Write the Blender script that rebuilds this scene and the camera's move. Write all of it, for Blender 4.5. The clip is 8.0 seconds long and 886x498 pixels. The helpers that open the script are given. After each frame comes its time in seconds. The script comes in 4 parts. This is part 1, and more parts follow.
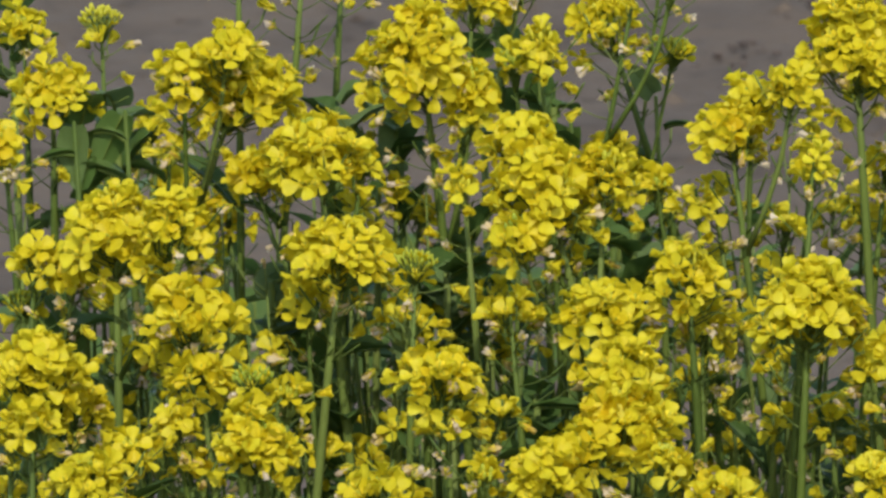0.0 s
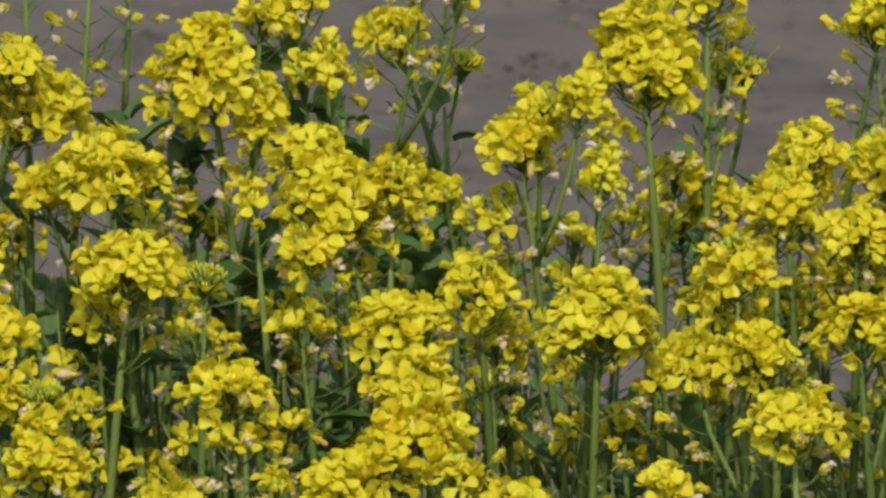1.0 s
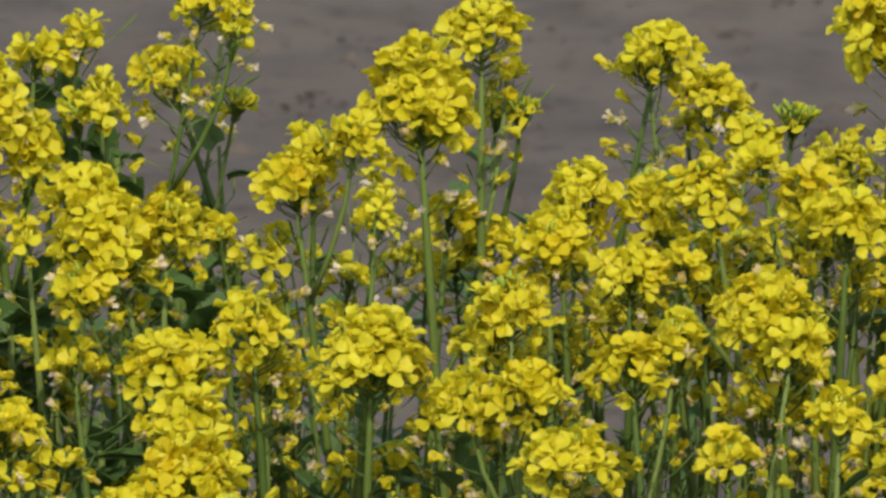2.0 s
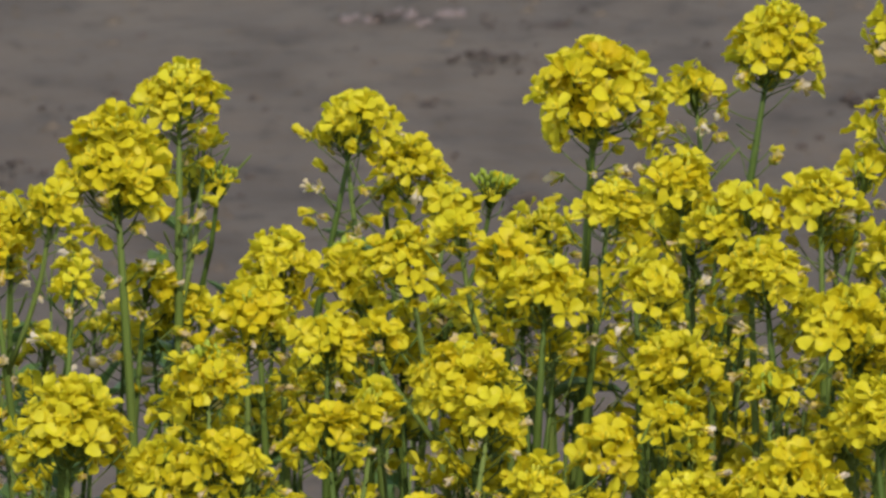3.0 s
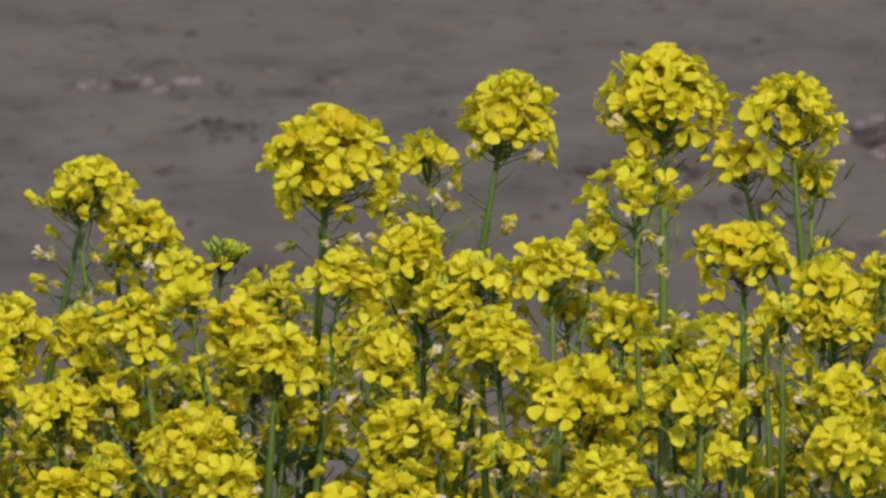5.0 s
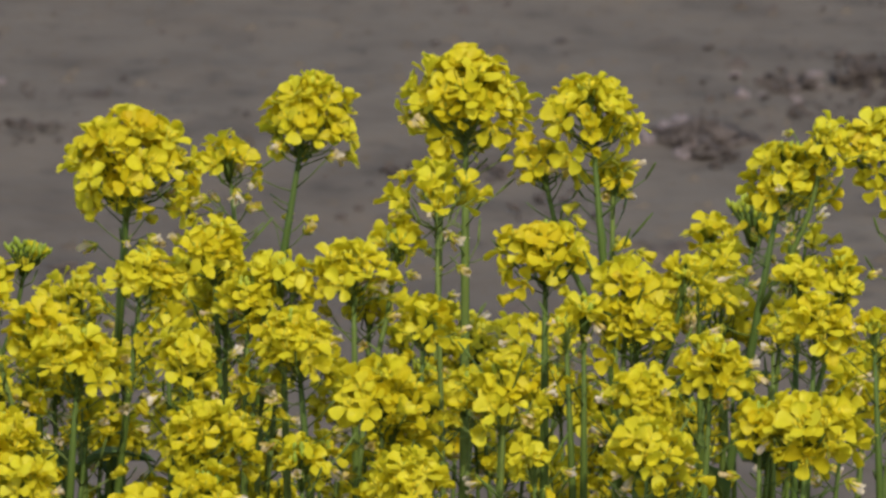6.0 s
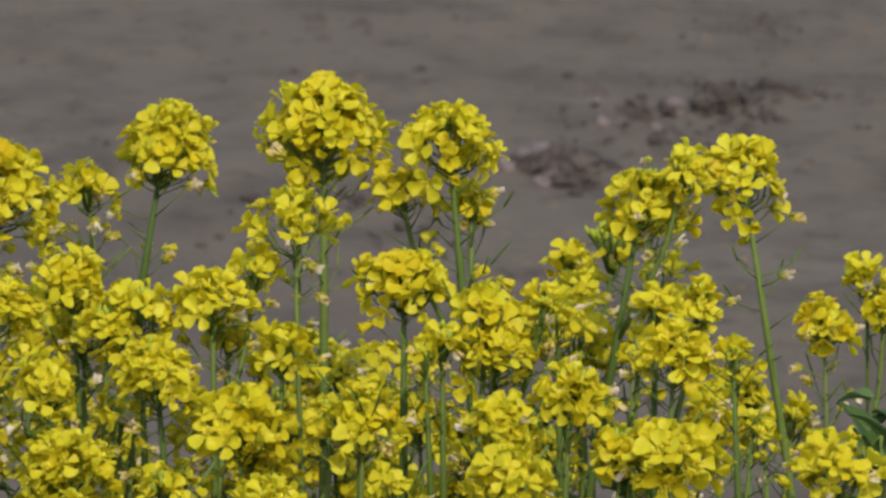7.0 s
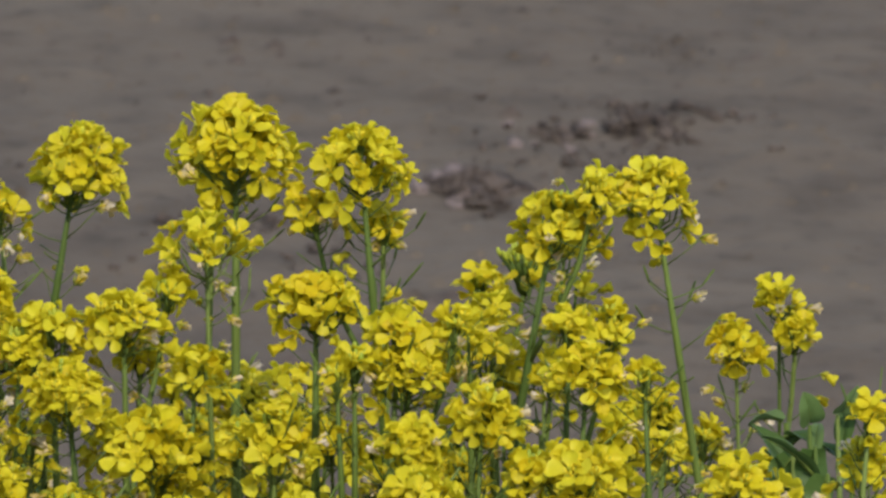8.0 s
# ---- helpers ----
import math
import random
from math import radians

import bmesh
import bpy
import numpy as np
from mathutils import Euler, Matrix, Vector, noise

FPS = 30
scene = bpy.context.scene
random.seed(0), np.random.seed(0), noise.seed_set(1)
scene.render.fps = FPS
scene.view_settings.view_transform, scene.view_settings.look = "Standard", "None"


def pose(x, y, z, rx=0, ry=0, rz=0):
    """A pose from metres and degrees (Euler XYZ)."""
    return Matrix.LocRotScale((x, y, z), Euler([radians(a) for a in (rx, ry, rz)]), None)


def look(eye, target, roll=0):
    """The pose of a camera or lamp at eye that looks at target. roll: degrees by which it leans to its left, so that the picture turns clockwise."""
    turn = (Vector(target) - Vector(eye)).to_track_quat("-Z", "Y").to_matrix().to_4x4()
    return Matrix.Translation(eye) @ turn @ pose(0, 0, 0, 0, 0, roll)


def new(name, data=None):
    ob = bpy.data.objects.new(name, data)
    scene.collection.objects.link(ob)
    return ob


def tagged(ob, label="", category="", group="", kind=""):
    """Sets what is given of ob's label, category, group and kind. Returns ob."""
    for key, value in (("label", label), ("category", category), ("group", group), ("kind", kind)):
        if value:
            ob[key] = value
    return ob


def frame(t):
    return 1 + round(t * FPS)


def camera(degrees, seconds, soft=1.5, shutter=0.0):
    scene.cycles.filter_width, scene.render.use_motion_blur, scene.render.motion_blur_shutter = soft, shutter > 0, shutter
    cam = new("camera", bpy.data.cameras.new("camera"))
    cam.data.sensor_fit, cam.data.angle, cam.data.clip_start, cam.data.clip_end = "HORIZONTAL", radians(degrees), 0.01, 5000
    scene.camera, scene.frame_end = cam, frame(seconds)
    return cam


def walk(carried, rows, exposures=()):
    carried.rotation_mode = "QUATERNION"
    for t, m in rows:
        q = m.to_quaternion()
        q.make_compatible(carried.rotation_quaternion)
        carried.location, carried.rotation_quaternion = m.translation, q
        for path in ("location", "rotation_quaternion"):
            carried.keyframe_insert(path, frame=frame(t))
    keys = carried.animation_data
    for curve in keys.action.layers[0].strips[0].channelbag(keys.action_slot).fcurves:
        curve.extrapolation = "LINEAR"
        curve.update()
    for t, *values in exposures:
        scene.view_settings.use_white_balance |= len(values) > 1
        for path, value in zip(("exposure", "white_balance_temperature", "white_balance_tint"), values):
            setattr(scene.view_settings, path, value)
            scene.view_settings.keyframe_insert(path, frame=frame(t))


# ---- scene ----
cam = camera(6.50, 8.0, soft=2.8)
cam.data.dof.use_dof, cam.data.dof.focus_distance, cam.data.dof.aperture_fstop = True, 4.45, 46.0
EYE, REACH = 1.55, 0.10      # the eye's height; how far the lens stands before the pivot of the pan
ROWS = [      # seconds, yaw, pitch, roll
    (0.0, 5.500, -10.000, 0.300),
    (0.5, 4.831, -9.980, 0.302),
    (1.0, 3.930, -9.921, 0.518),
    (1.2, 3.598, -9.889, 0.470),
    (2.3, 1.762, -9.495, 0.050),
    (2.5, 1.306, -9.380, 0.008),
    (3.0, 0.190, -9.138, -0.148),
    (3.5, -0.480, -8.880, -0.297),
    (4.0, -0.940, -8.686, -0.254),
    (4.2, -1.090, -8.655, -0.330),
    (5.3, -1.976, -8.613, -0.970),
    (5.5, -2.266, -8.613, -1.014),
    (6.0, -3.085, -8.595, -0.922),
    (6.5, -3.717, -8.494, -0.855),
    (7.0, -4.117, -8.373, -0.885),
    (7.5, -4.474, -8.245, -0.795),
    (8.0, -4.749, -8.202, -0.942),
]
walk(cam, [(t, pose(-REACH * math.sin(radians(yaw)), REACH * math.cos(radians(yaw)), EYE, 90 + pitch, roll, yaw)) for t, yaw, pitch, roll in ROWS], exposures=[(0.0, 0.86), (1.2, 0.86), (2.4, 0.80), (4.0, 0.74), (8.0, 0.73)])

# world, sun and exposure
SUN_EL, SUN_AZ = 43.0, 172.0          # degrees above the horizon; degrees clockwise from +y
world = bpy.data.worlds.new("sky")
scene.world = world
world.use_nodes = True
wn = world.node_tree.nodes
sky = wn.new("ShaderNodeTexSky")
sky.sky_type, sky.sun_disc = "NISHITA", False
sky.sun_elevation, sky.sun_rotation = radians(SUN_EL), radians(SUN_AZ)
wn["Background"].inputs["Strength"].default_value = 0.15
world.node_tree.links.new(sky.outputs[0], wn["Background"].inputs["Color"])
sun = new("sun", bpy.data.lights.new("sun", "SUN"))
sun.data.energy, sun.data.angle, sun.data.color = 2.05, radians(0.53), (1.0, 0.95, 0.87)
sun_way = Vector((math.sin(radians(SUN_AZ)) * math.cos(radians(SUN_EL)), math.cos(radians(SUN_AZ)) * math.cos(radians(SUN_EL)), math.sin(radians(SUN_EL))))
sun.matrix_world = look(sun_way * 30, (0, 0, 0))


# materials
def material(name, rough=0.6):
    m = bpy.data.materials.new(name)
    m.use_nodes = True
    n, l = m.node_tree.nodes, m.node_tree.links
    b = n["Principled BSDF"]
    b.inputs["Roughness"].default_value = rough
    return m, n, l, b


def noise_node(n, l, scale, detail=3.0, coords="Object", stretch=None, rough=0.55):
    tc = n.new("ShaderNodeTexCoord")
    t = n.new("ShaderNodeTexNoise")
    t.inputs["Scale"].default_value, t.inputs["Detail"].default_value, t.inputs["Roughness"].default_value = scale, detail, rough
    if stretch:
        mp = n.new("ShaderNodeMapping")
        mp.inputs["Scale"].default_value = stretch
        l.new(tc.outputs[coords], mp.inputs[0])
        l.new(mp.outputs[0], t.inputs["Vector"])
    else:
        l.new(tc.outputs[coords], t.inputs["Vector"])
    return t.outputs["Fac"]


def ramp(n, l, source, *stops):
    r = n.new("ShaderNodeValToRGB")
    e = r.color_ramp.elements
    while len(e) < len(stops):
        e.new(0.5)
    for k, (p, c) in zip(e, stops):
        k.position, k.color = p, (*c, 1)
    l.new(source, r.inputs[0])
    return r.outputs[0]


def blend(n, l, kind, fac, a, b):
    m = n.new("ShaderNodeMix")
    m.data_type, m.blend_type = "RGBA", kind
    for socket, v in ((m.inputs[0], fac), (m.inputs[6], a), (m.inputs[7], b)):
        if isinstance(v, (int, float)):
            socket.default_value = v
        elif isinstance(v, tuple):
            socket.default_value = (*v, 1)
        else:
            l.new(v, socket)
    return m.outputs[2]


def bump(n, l, b, source, strength, distance):
    k = n.new("ShaderNodeBump")
    k.inputs["Strength"].default_value, k.inputs["Distance"].default_value = strength, distance
    l.new(source, k.inputs["Height"])
    l.new(k.outputs[0], b.inputs["Normal"])


def leafy(name, stops, grain, through_light, rough=0.5, shine=0.25, tint=None, vary=0.0):
    """Thin plant tissue: reflects, and lets part of the light through."""
    m, n, l, b = material(name, rough)
    info = n.new("ShaderNodeObjectInfo")
    piece = n.new("ShaderNodeNewGeometry")
    pick = n.new("ShaderNodeMath")
    pick.operation = "MULTIPLY_ADD"
    l.new(piece.outputs["Random Per Island"], pick.inputs[0])
    pick.inputs[1].default_value = vary
    l.new(info.outputs["Random"], pick.inputs[2])
    turn = n.new("ShaderNodeMath")
    turn.operation = "PINGPONG"
    turn.inputs[1].default_value = 1.0
    l.new(pick.outputs[0], turn.inputs[0])
    base = ramp(n, l, turn.outputs[0], *stops)
    fine = ramp(n, l, noise_node(n, l, grain, 3.0), (0.3, (0.84, 0.82, 0.78)), (0.7, (1.0, 1.0, 1.0)))
    colour = blend(n, l, "MULTIPLY", 0.8, base, fine)
    l.new(colour, b.inputs["Base Color"])
    b.inputs["Specular IOR Level"].default_value = shine
    t = n.new("ShaderNodeBsdfTranslucent")
    if tint:
        l.new(blend(n, l, "MULTIPLY", 1.0, colour, tint), t.inputs["Color"])
    else:
        l.new(colour, t.inputs["Color"])
    mix = n.new("ShaderNodeMixShader")
    mix.inputs[0].default_value = through_light
    l.new(b.outputs[0], mix.inputs[1])
    l.new(t.outputs[0], mix.inputs[2])
    l.new(mix.outputs[0], n["Material Output"].inputs["Surface"])
    bump(n, l, b, noise_node(n, l, grain * 2, 2.0), 0.25, 0.001)
    return m


PETAL = leafy("yellow_petal", ((0.0, (0.660, 0.468, 0.008)), (0.4, (0.690, 0.566, 0.013)), (1.0, (0.698, 0.630, 0.028))), 160, 0.48, 0.5, 0.25, tint=(1.0, 0.96, 0.85), vary=0.6)
WITHERED = leafy("withered_petal", ((0.0, (0.66, 0.47, 0.02)), (0.35, (0.70, 0.53, 0.08)), (0.62, (0.71, 0.56, 0.27)), (1.0, (0.78, 0.68, 0.54))), 260, 0.5, 0.7, vary=0.8)
STAMEN = leafy("ochre_stamen", ((0.0, (0.74, 0.56, 0.015)), (1.0, (0.80, 0.66, 0.03))), 300, 0.1, 0.6)
SEPAL = leafy("yellow_green_sepal", ((0.0, (0.38, 0.40, 0.03)), (1.0, (0.50, 0.46, 0.03))), 200, 0.25, 0.5)
BUD = leafy("green_bud", ((0.0, (0.25, 0.32, 0.03)), (0.6, (0.36, 0.39, 0.03)), (1.0, (0.52, 0.48, 0.03))), 300, 0.15, 0.45)
STEM = leafy("green_stem", ((0.0, (0.060, 0.094, 0.016)), (0.5, (0.090, 0.130, 0.022)), (1.0, (0.138, 0.178, 0.040))), 90, 0.05, 0.55, 0.14)
LEAF = leafy("glaucous_leaf", ((0.0, (0.058, 0.106, 0.022)), (0.6, (0.086, 0.146, 0.032)), (1.0, (0.138, 0.198, 0.068))), 60, 0.34, 0.5, 0.2)


def soil_material():
    m, n, l, b = material("dry_grey_soil", 0.95)
    b.inputs["Specular IOR Level"].default_value = 0.1
    wide = ramp(n, l, noise_node(n, l, 0.55, 3.0), (0.3, (0.092, 0.070, 0.0505)), (0.7, (0.110, 0.0855, 0.0620)))
    patch = ramp(n, l, noise_node(n, l, 5.0, 3.0, rough=0.5, stretch=(1.0, 0.6, 1.0)), (0.30, (0.72, 0.71, 0.71)), (0.50, (1.0, 1.0, 1.0)), (0.72, (1.12, 1.11, 1.09)))
    crumbs = ramp(n, l, noise_node(n, l, 17, 3.0, stretch=(1.0, 0.7, 1.0)), (0.30, (0.50, 0.49, 0.49)), (0.43, (1.0, 1.0, 1.0)), (0.75, (1.10, 1.08, 1.06)))
    c = blend(n, l, "MULTIPLY", 1.0, wide, patch)
    c = blend(n, l, "MULTIPLY", 0.7, c, crumbs)
    l.new(c, b.inputs["Base Color"])
    bump(n, l, b, noise_node(n, l, 16, 4.0, stretch=(1.0, 0.7, 1.0)), 0.6, 0.025)
    return m


def stone_material(name, low, high):
    m, n, l, b = material(name, 0.9)
    b.inputs["Specular IOR Level"].default_value = 0.15
    info = n.new("ShaderNodeNewGeometry")
    base = ramp(n, l, info.outputs["Random Per Island"], (0.0, low), (1.0, high))
    grain = ramp(n, l, noise_node(n, l, 60, 4.0), (0.3, (0.65, 0.63, 0.62)), (0.7, (1.05, 1.04, 1.03)))
    l.new(blend(n, l, "MULTIPLY", 0.9, base, grain), b.inputs["Base Color"])
    bump(n, l, b, noise_node(n, l, 80, 4.0), 0.5, 0.006)
    return m


SOIL = soil_material()
CLOD = stone_material("dark_soil_clod", (0.048, 0.036, 0.029), (0.105, 0.080, 0.064))
STONE = stone_material("pinkish_stone", (0.13, 0.100, 0.090), (0.22, 0.172, 0.158))


# mesh helpers
class Shape:
    """Collects vertices and faces of one mesh, with a material slot for each face."""

    def __init__(self):
        self.v, self.f, self.s = [], [], []

    def face(self, ids, slot=0):
        self.f.append(ids)
        self.s.append(slot)

    def tube(self, points, radii, sides=6, slot=0):
        start = len(self.v)
        for i, p in enumerate(points):
            p = Vector(p)
            d = (Vector(points[min(i + 1, len(points) - 1)]) - Vector(points[max(i - 1, 0)])).normalized()
            a = d.orthogonal().normalized() if i == 0 else (a - d * a.dot(d)).normalized()
            b = d.cross(a)
            for k in range(sides):
                w = 2 * math.pi * k / sides
                self.v.append(p + (a * math.cos(w) + b * math.sin(w)) * radii[i])
        for i in range(len(points) - 1):
            for k in range(sides):
                q = start + i * sides
                self.face((q + k, q + (k + 1) % sides, q + sides + (k + 1) % sides, q + sides + k), slot)
        self.face(tuple(range(start + sides - 1, start - 1, -1)), slot)
        end = start + (len(points) - 1) * sides
        self.face(tuple(range(end, end + sides)), slot)

    def sheet(self, rows, slot=0):
        start, wide = len(self.v), len(rows[0])
        for r in rows:
            self.v.extend(r)
        for i in range(len(rows) - 1):
            for k in range(wide - 1):
                q = start + i * wide + k
                self.face((q, q + 1, q + wide + 1, q + wide), slot)

    def mesh(self, name, *materials):
        m = bpy.data.meshes.new(name)
        m.from_pydata([tuple(p) for p in self.v], [], self.f)
        for k in materials:
            m.materials.append(k)
        m.polygons.foreach_set("material_index", self.s)
        m.polygons.foreach_set("use_smooth", [True] * len(self.f))
        m.update()
        return m


def part(name, data, parent, m=None, label=""):
    ob = new(name, data)
    ob.parent = parent
    if m is not None:
        ob.matrix_basis = m
    return tagged(ob, label)


def facing(place, way, spin=0.0, size=1.0):
    """A pose at place whose z points along way."""
    q = Vector(way).to_track_quat("Z", "Y")
    return Matrix.Translation(place) @ q.to_matrix().to_4x4() @ Matrix.Rotation(spin, 4, "Z") @ Matrix.Scale(size, 4)


# flowers: four petals with a narrow claw and a round blade, six stamens, four sepals
PROFILE = ((0.0, 0.9), (0.30, 1.4), (0.52, 3.3), (0.72, 4.25), (0.88, 4.0), (0.97, 2.7), (1.0, 1.2))


def petal(sh, rng, turn, tip, length=0.0115, slot=0, crumple=0.0, slim=1.0):
    rows, x, z, last = [], 0.0008, 0.001, 0.0
    tip += rng.uniform(-0.22, 0.22)
    cup, wave, ph = rng.uniform(0.0003, 0.0024), rng.uniform(0.0004, 0.0010), rng.uniform(0, 6.28)
    side = rng.uniform(0.9, 1.1) * slim
    for u, half in PROFILE:
        k = min(1.0, u / 0.5)
        slope = 1.35 + (tip - 1.35) * k * k * (3 - 2 * k)
        x += math.cos(slope) * (u - last) * length
        z += math.sin(slope) * (u - last) * length
        last = u
        row = []
        for v in (-1.0, -0.4, 0.4, 1.0):
            y = v * half * 0.001 * side * length / 0.0115
            lift = cup * v * v * (half / 4.6) + wave * math.sin(ph + 3 * v + 7 * u) * u + crumple * rng.uniform(-1, 1) * u
            p = Vector((x - math.sin(slope) * lift, y, z + math.cos(slope) * lift))
            row.append(Matrix.Rotation(turn, 3, "Z") @ p)
        rows.append(row)
    sh.sheet(rows, slot)


def flower_mesh(name, seed, tip, size=1.0, top=PETAL, slim=1.0):
    rng, sh = random.Random(seed), Shape()
    for k in range(4):
        petal(sh, rng, k * math.pi / 2 + rng.uniform(-0.2, 0.2), tip, 0.0115 * size * rng.uniform(0.86, 1.08), 0, 0.0005, slim)
    for k in range(6):
        w = k * math.pi / 3 + rng.uniform(-0.2, 0.2)
        d = Vector((math.cos(w), math.sin(w), 0))
        sh.tube([d * 0.0007, d * 0.0016 + Vector((0, 0, 0.004)), d * 0.0024 + Vector((0, 0, 0.0065))], [0.0003, 0.0003, 0.0006], 3, 1)
    sh.tube([(0, 0, -0.001), (0, 0, 0.0075)], [0.0008, 0.0005], 4, 2)
    for k in range(4):
        w = (k + 0.5) * math.pi / 2
        d = Vector((math.cos(w), math.sin(w), 0))
        sh.tube([d * 0.0006, d * 0.0022 + Vector((0, 0, 0.002)), d * 0.0036 + Vector((0, 0, 0.0045))], [0.0006, 0.0009, 0.0002], 3, 2)
    return sh.mesh(name, top, STAMEN, SEPAL)


OPEN = [flower_mesh("open_flower", k, tip) for k, tip in enumerate((0.35, 0.1, 0.5, 0.0, 0.25, 0.7, 0.4, 0.55))]
CUPPED = [flower_mesh("cupped_flower", 20 + k, tip, 0.95) for k, tip in enumerate((0.95, 0.8, 1.1))]
CLOSED = [flower_mesh("closing_flower", 40 + k, tip, 0.92, PETAL, 0.8) for k, tip in enumerate((1.35, 1.2, 1.5))]
DROOPED = [flower_mesh("withered_flower", 30 + k, tip, 0.85, WITHERED, 0.5) for k, tip in enumerate((1.35, 1.5, 1.2))]


def bud_shape(sh, place, way, size, slot=0):
    way = Vector(way).normalized()
    p = Vector(place)
    sh.tube([p, p + way * size * 0.25, p + way * size * 0.6, p + way * size * 0.9, p + way * size], [0.0005, size * 0.2, size * 0.24, size * 0.14, 0.0003], 5, slot)


def bud_mesh(seed, count, spread, long=0.007):
    """Upright unopened buds on short stalks, packed in a dome."""
    rng, sh = random.Random(seed), Shape()
    for k in range(count):
        r = spread * math.sqrt((k + 0.5) / count)
        w = k * 2.4
        top = Vector((r * math.cos(w), r * math.sin(w), 0.010 - r * r / (spread * 3) + rng.uniform(-0.002, 0.002)))
        sh.tube([(0, 0, -0.012), top * 0.6 + Vector((0, 0, -0.003)), top], [0.0006, 0.0005, 0.0005], 4, 1)
        bud_shape(sh, top, (top.x * 0.7, top.y * 0.7, 0.02), long * rng.uniform(0.75, 1.2))
    return sh.mesh("bud_tuft", BUD, STEM)


BUDS = [bud_mesh(k, 14, 0.007) for k in range(3)]
GREEN_BUDS = [bud_mesh(10 + k, 46, 0.014, 0.0048) for k in range(3)]


def leaf_mesh(seed, length, width, lobed=False):
    rng, sh, rows = random.Random(seed), Shape(), []
    bend, ph = rng.uniform(0.4, 1.3), rng.uniform(0, 6)
    x = z = 0.0
    for i in range(11):
        u = i / 10
        a = 0.7 - bend * u
        x += math.cos(a) * length / 10
        z += math.sin(a) * length / 10
        half = width / 2 * (math.sin(math.pi * min(1, 0.12 + 0.88 * u) ** 0.8) ** 0.7 if u < 1 else 0.02)
        if lobed and u < 0.5:
            half *= 0.55 + 0.45 * abs(math.sin(u * 12))
        row = []
        for v in (-1, -0.5, -0.06, 0, 0.06, 0.5, 1):
            lift = abs(v) * half * 0.35 + math.sin(ph + u * 11 + v * 2) * 0.05 * half * 2 * abs(v) - (0.0012 if abs(v) < 0.03 else 0)
            row.append(Vector((x - math.sin(a) * lift, v * half, z + math.cos(a) * lift)))
        rows.append(row)
    sh.sheet(rows)
    sh.tube([r[3] - Vector((0, 0, 0.0008)) for r in rows], [0.0016 * (1.05 - i / 10) for i in range(11)], 5, 1)
    return sh.mesh("leaf", LEAF, STEM)


ROUND_LEAVES = [leaf_mesh(20 + k, 0.034 + 0.006 * k, 0.026 + 0.004 * k) for k in range(3)]
UPPER_LEAVES = [leaf_mesh(k, 0.030 + 0.006 * k, 0.010 + 0.003 * k) for k in range(4)]
LOWER_LEAVES = [leaf_mesh(10 + k, 0.068 + 0.011 * k, 0.034 + 0.005 * k, k % 2 == 0) for k in range(4)]


# ground: one sheet to the horizon, with low uneven relief on the bare field behind the bed
def spaced(near, step, far):
    inner = [near[0] + step * i for i in range(int((near[1] - near[0]) / step) + 1)]
    return [near[0] - d for d in reversed(far)] + inner + [inner[-1] + d for d in far]


def soil_height(x, y):
    edge = min(1.0, max(0.0, (y - 5.6) / 0.8), max(0.0, (16.5 - y) / 2), max(0.0, (3.0 - abs(x)) / 0.6))
    a = noise.noise((x * 1.1, y * 0.9, 3.0)) * 0.016
    b = noise.noise((x * 3.5, y * 2.5, 7.0)) * 0.004
    c = max(0.0, noise.noise((x * 8, y * 3, 1.0)) - 0.25) * 0.03
    d = noise.noise((x * 13, y * 9, 5.0)) * 0.0045
    return edge * (a + b + c + d)


def build_ground():
    sh = Shape()
    xs = spaced((-3.0, 3.0), 0.035, (0.6, 2, 6, 20, 80, 400, 2500))
    ys = spaced((5.4, 16.6), 0.05, (0.6, 2, 6, 20, 80, 400, 2500))
    sh.sheet([[Vector((x, y, soil_height(x, y))) for x in xs] for y in ys])
    return tagged(new("ground", sh.mesh("ground", SOIL)), "bare dry grey-brown field soil with crumbs and shallow ruts", "ground", kind="structure")


build_ground()


def lump_mesh(name, seed, mat, flat=0.95, fine=2):
    rng = random.Random(seed)
    bm = bmesh.new()
    bmesh.ops.create_icosphere(bm, subdivisions=fine, radius=1.0)
    off = Vector((rng.uniform(0, 50), rng.uniform(0, 50), rng.uniform(0, 50)))
    for v in bm.verts:
        k = 1 + 0.55 * noise.noise(v.co * 1.5 + off) + 0.32 * noise.noise(v.co * 3.1 + off)
        v.co = Vector((v.co.x * k, v.co.y * k * 0.9, v.co.z * k * flat))
    m = bpy.data.meshes.new(name)
    bm.to_mesh(m)
    bm.free()
    m.materials.append(mat)
    m.polygons.foreach_set("use_smooth", [True] * len(m.polygons))
    return m


CLODS = [lump_mesh("soil_clod", k, CLOD, fine=1) for k in range(5)]
STONES = [lump_mesh("stone", 10 + k, STONE) for k in range(4)]


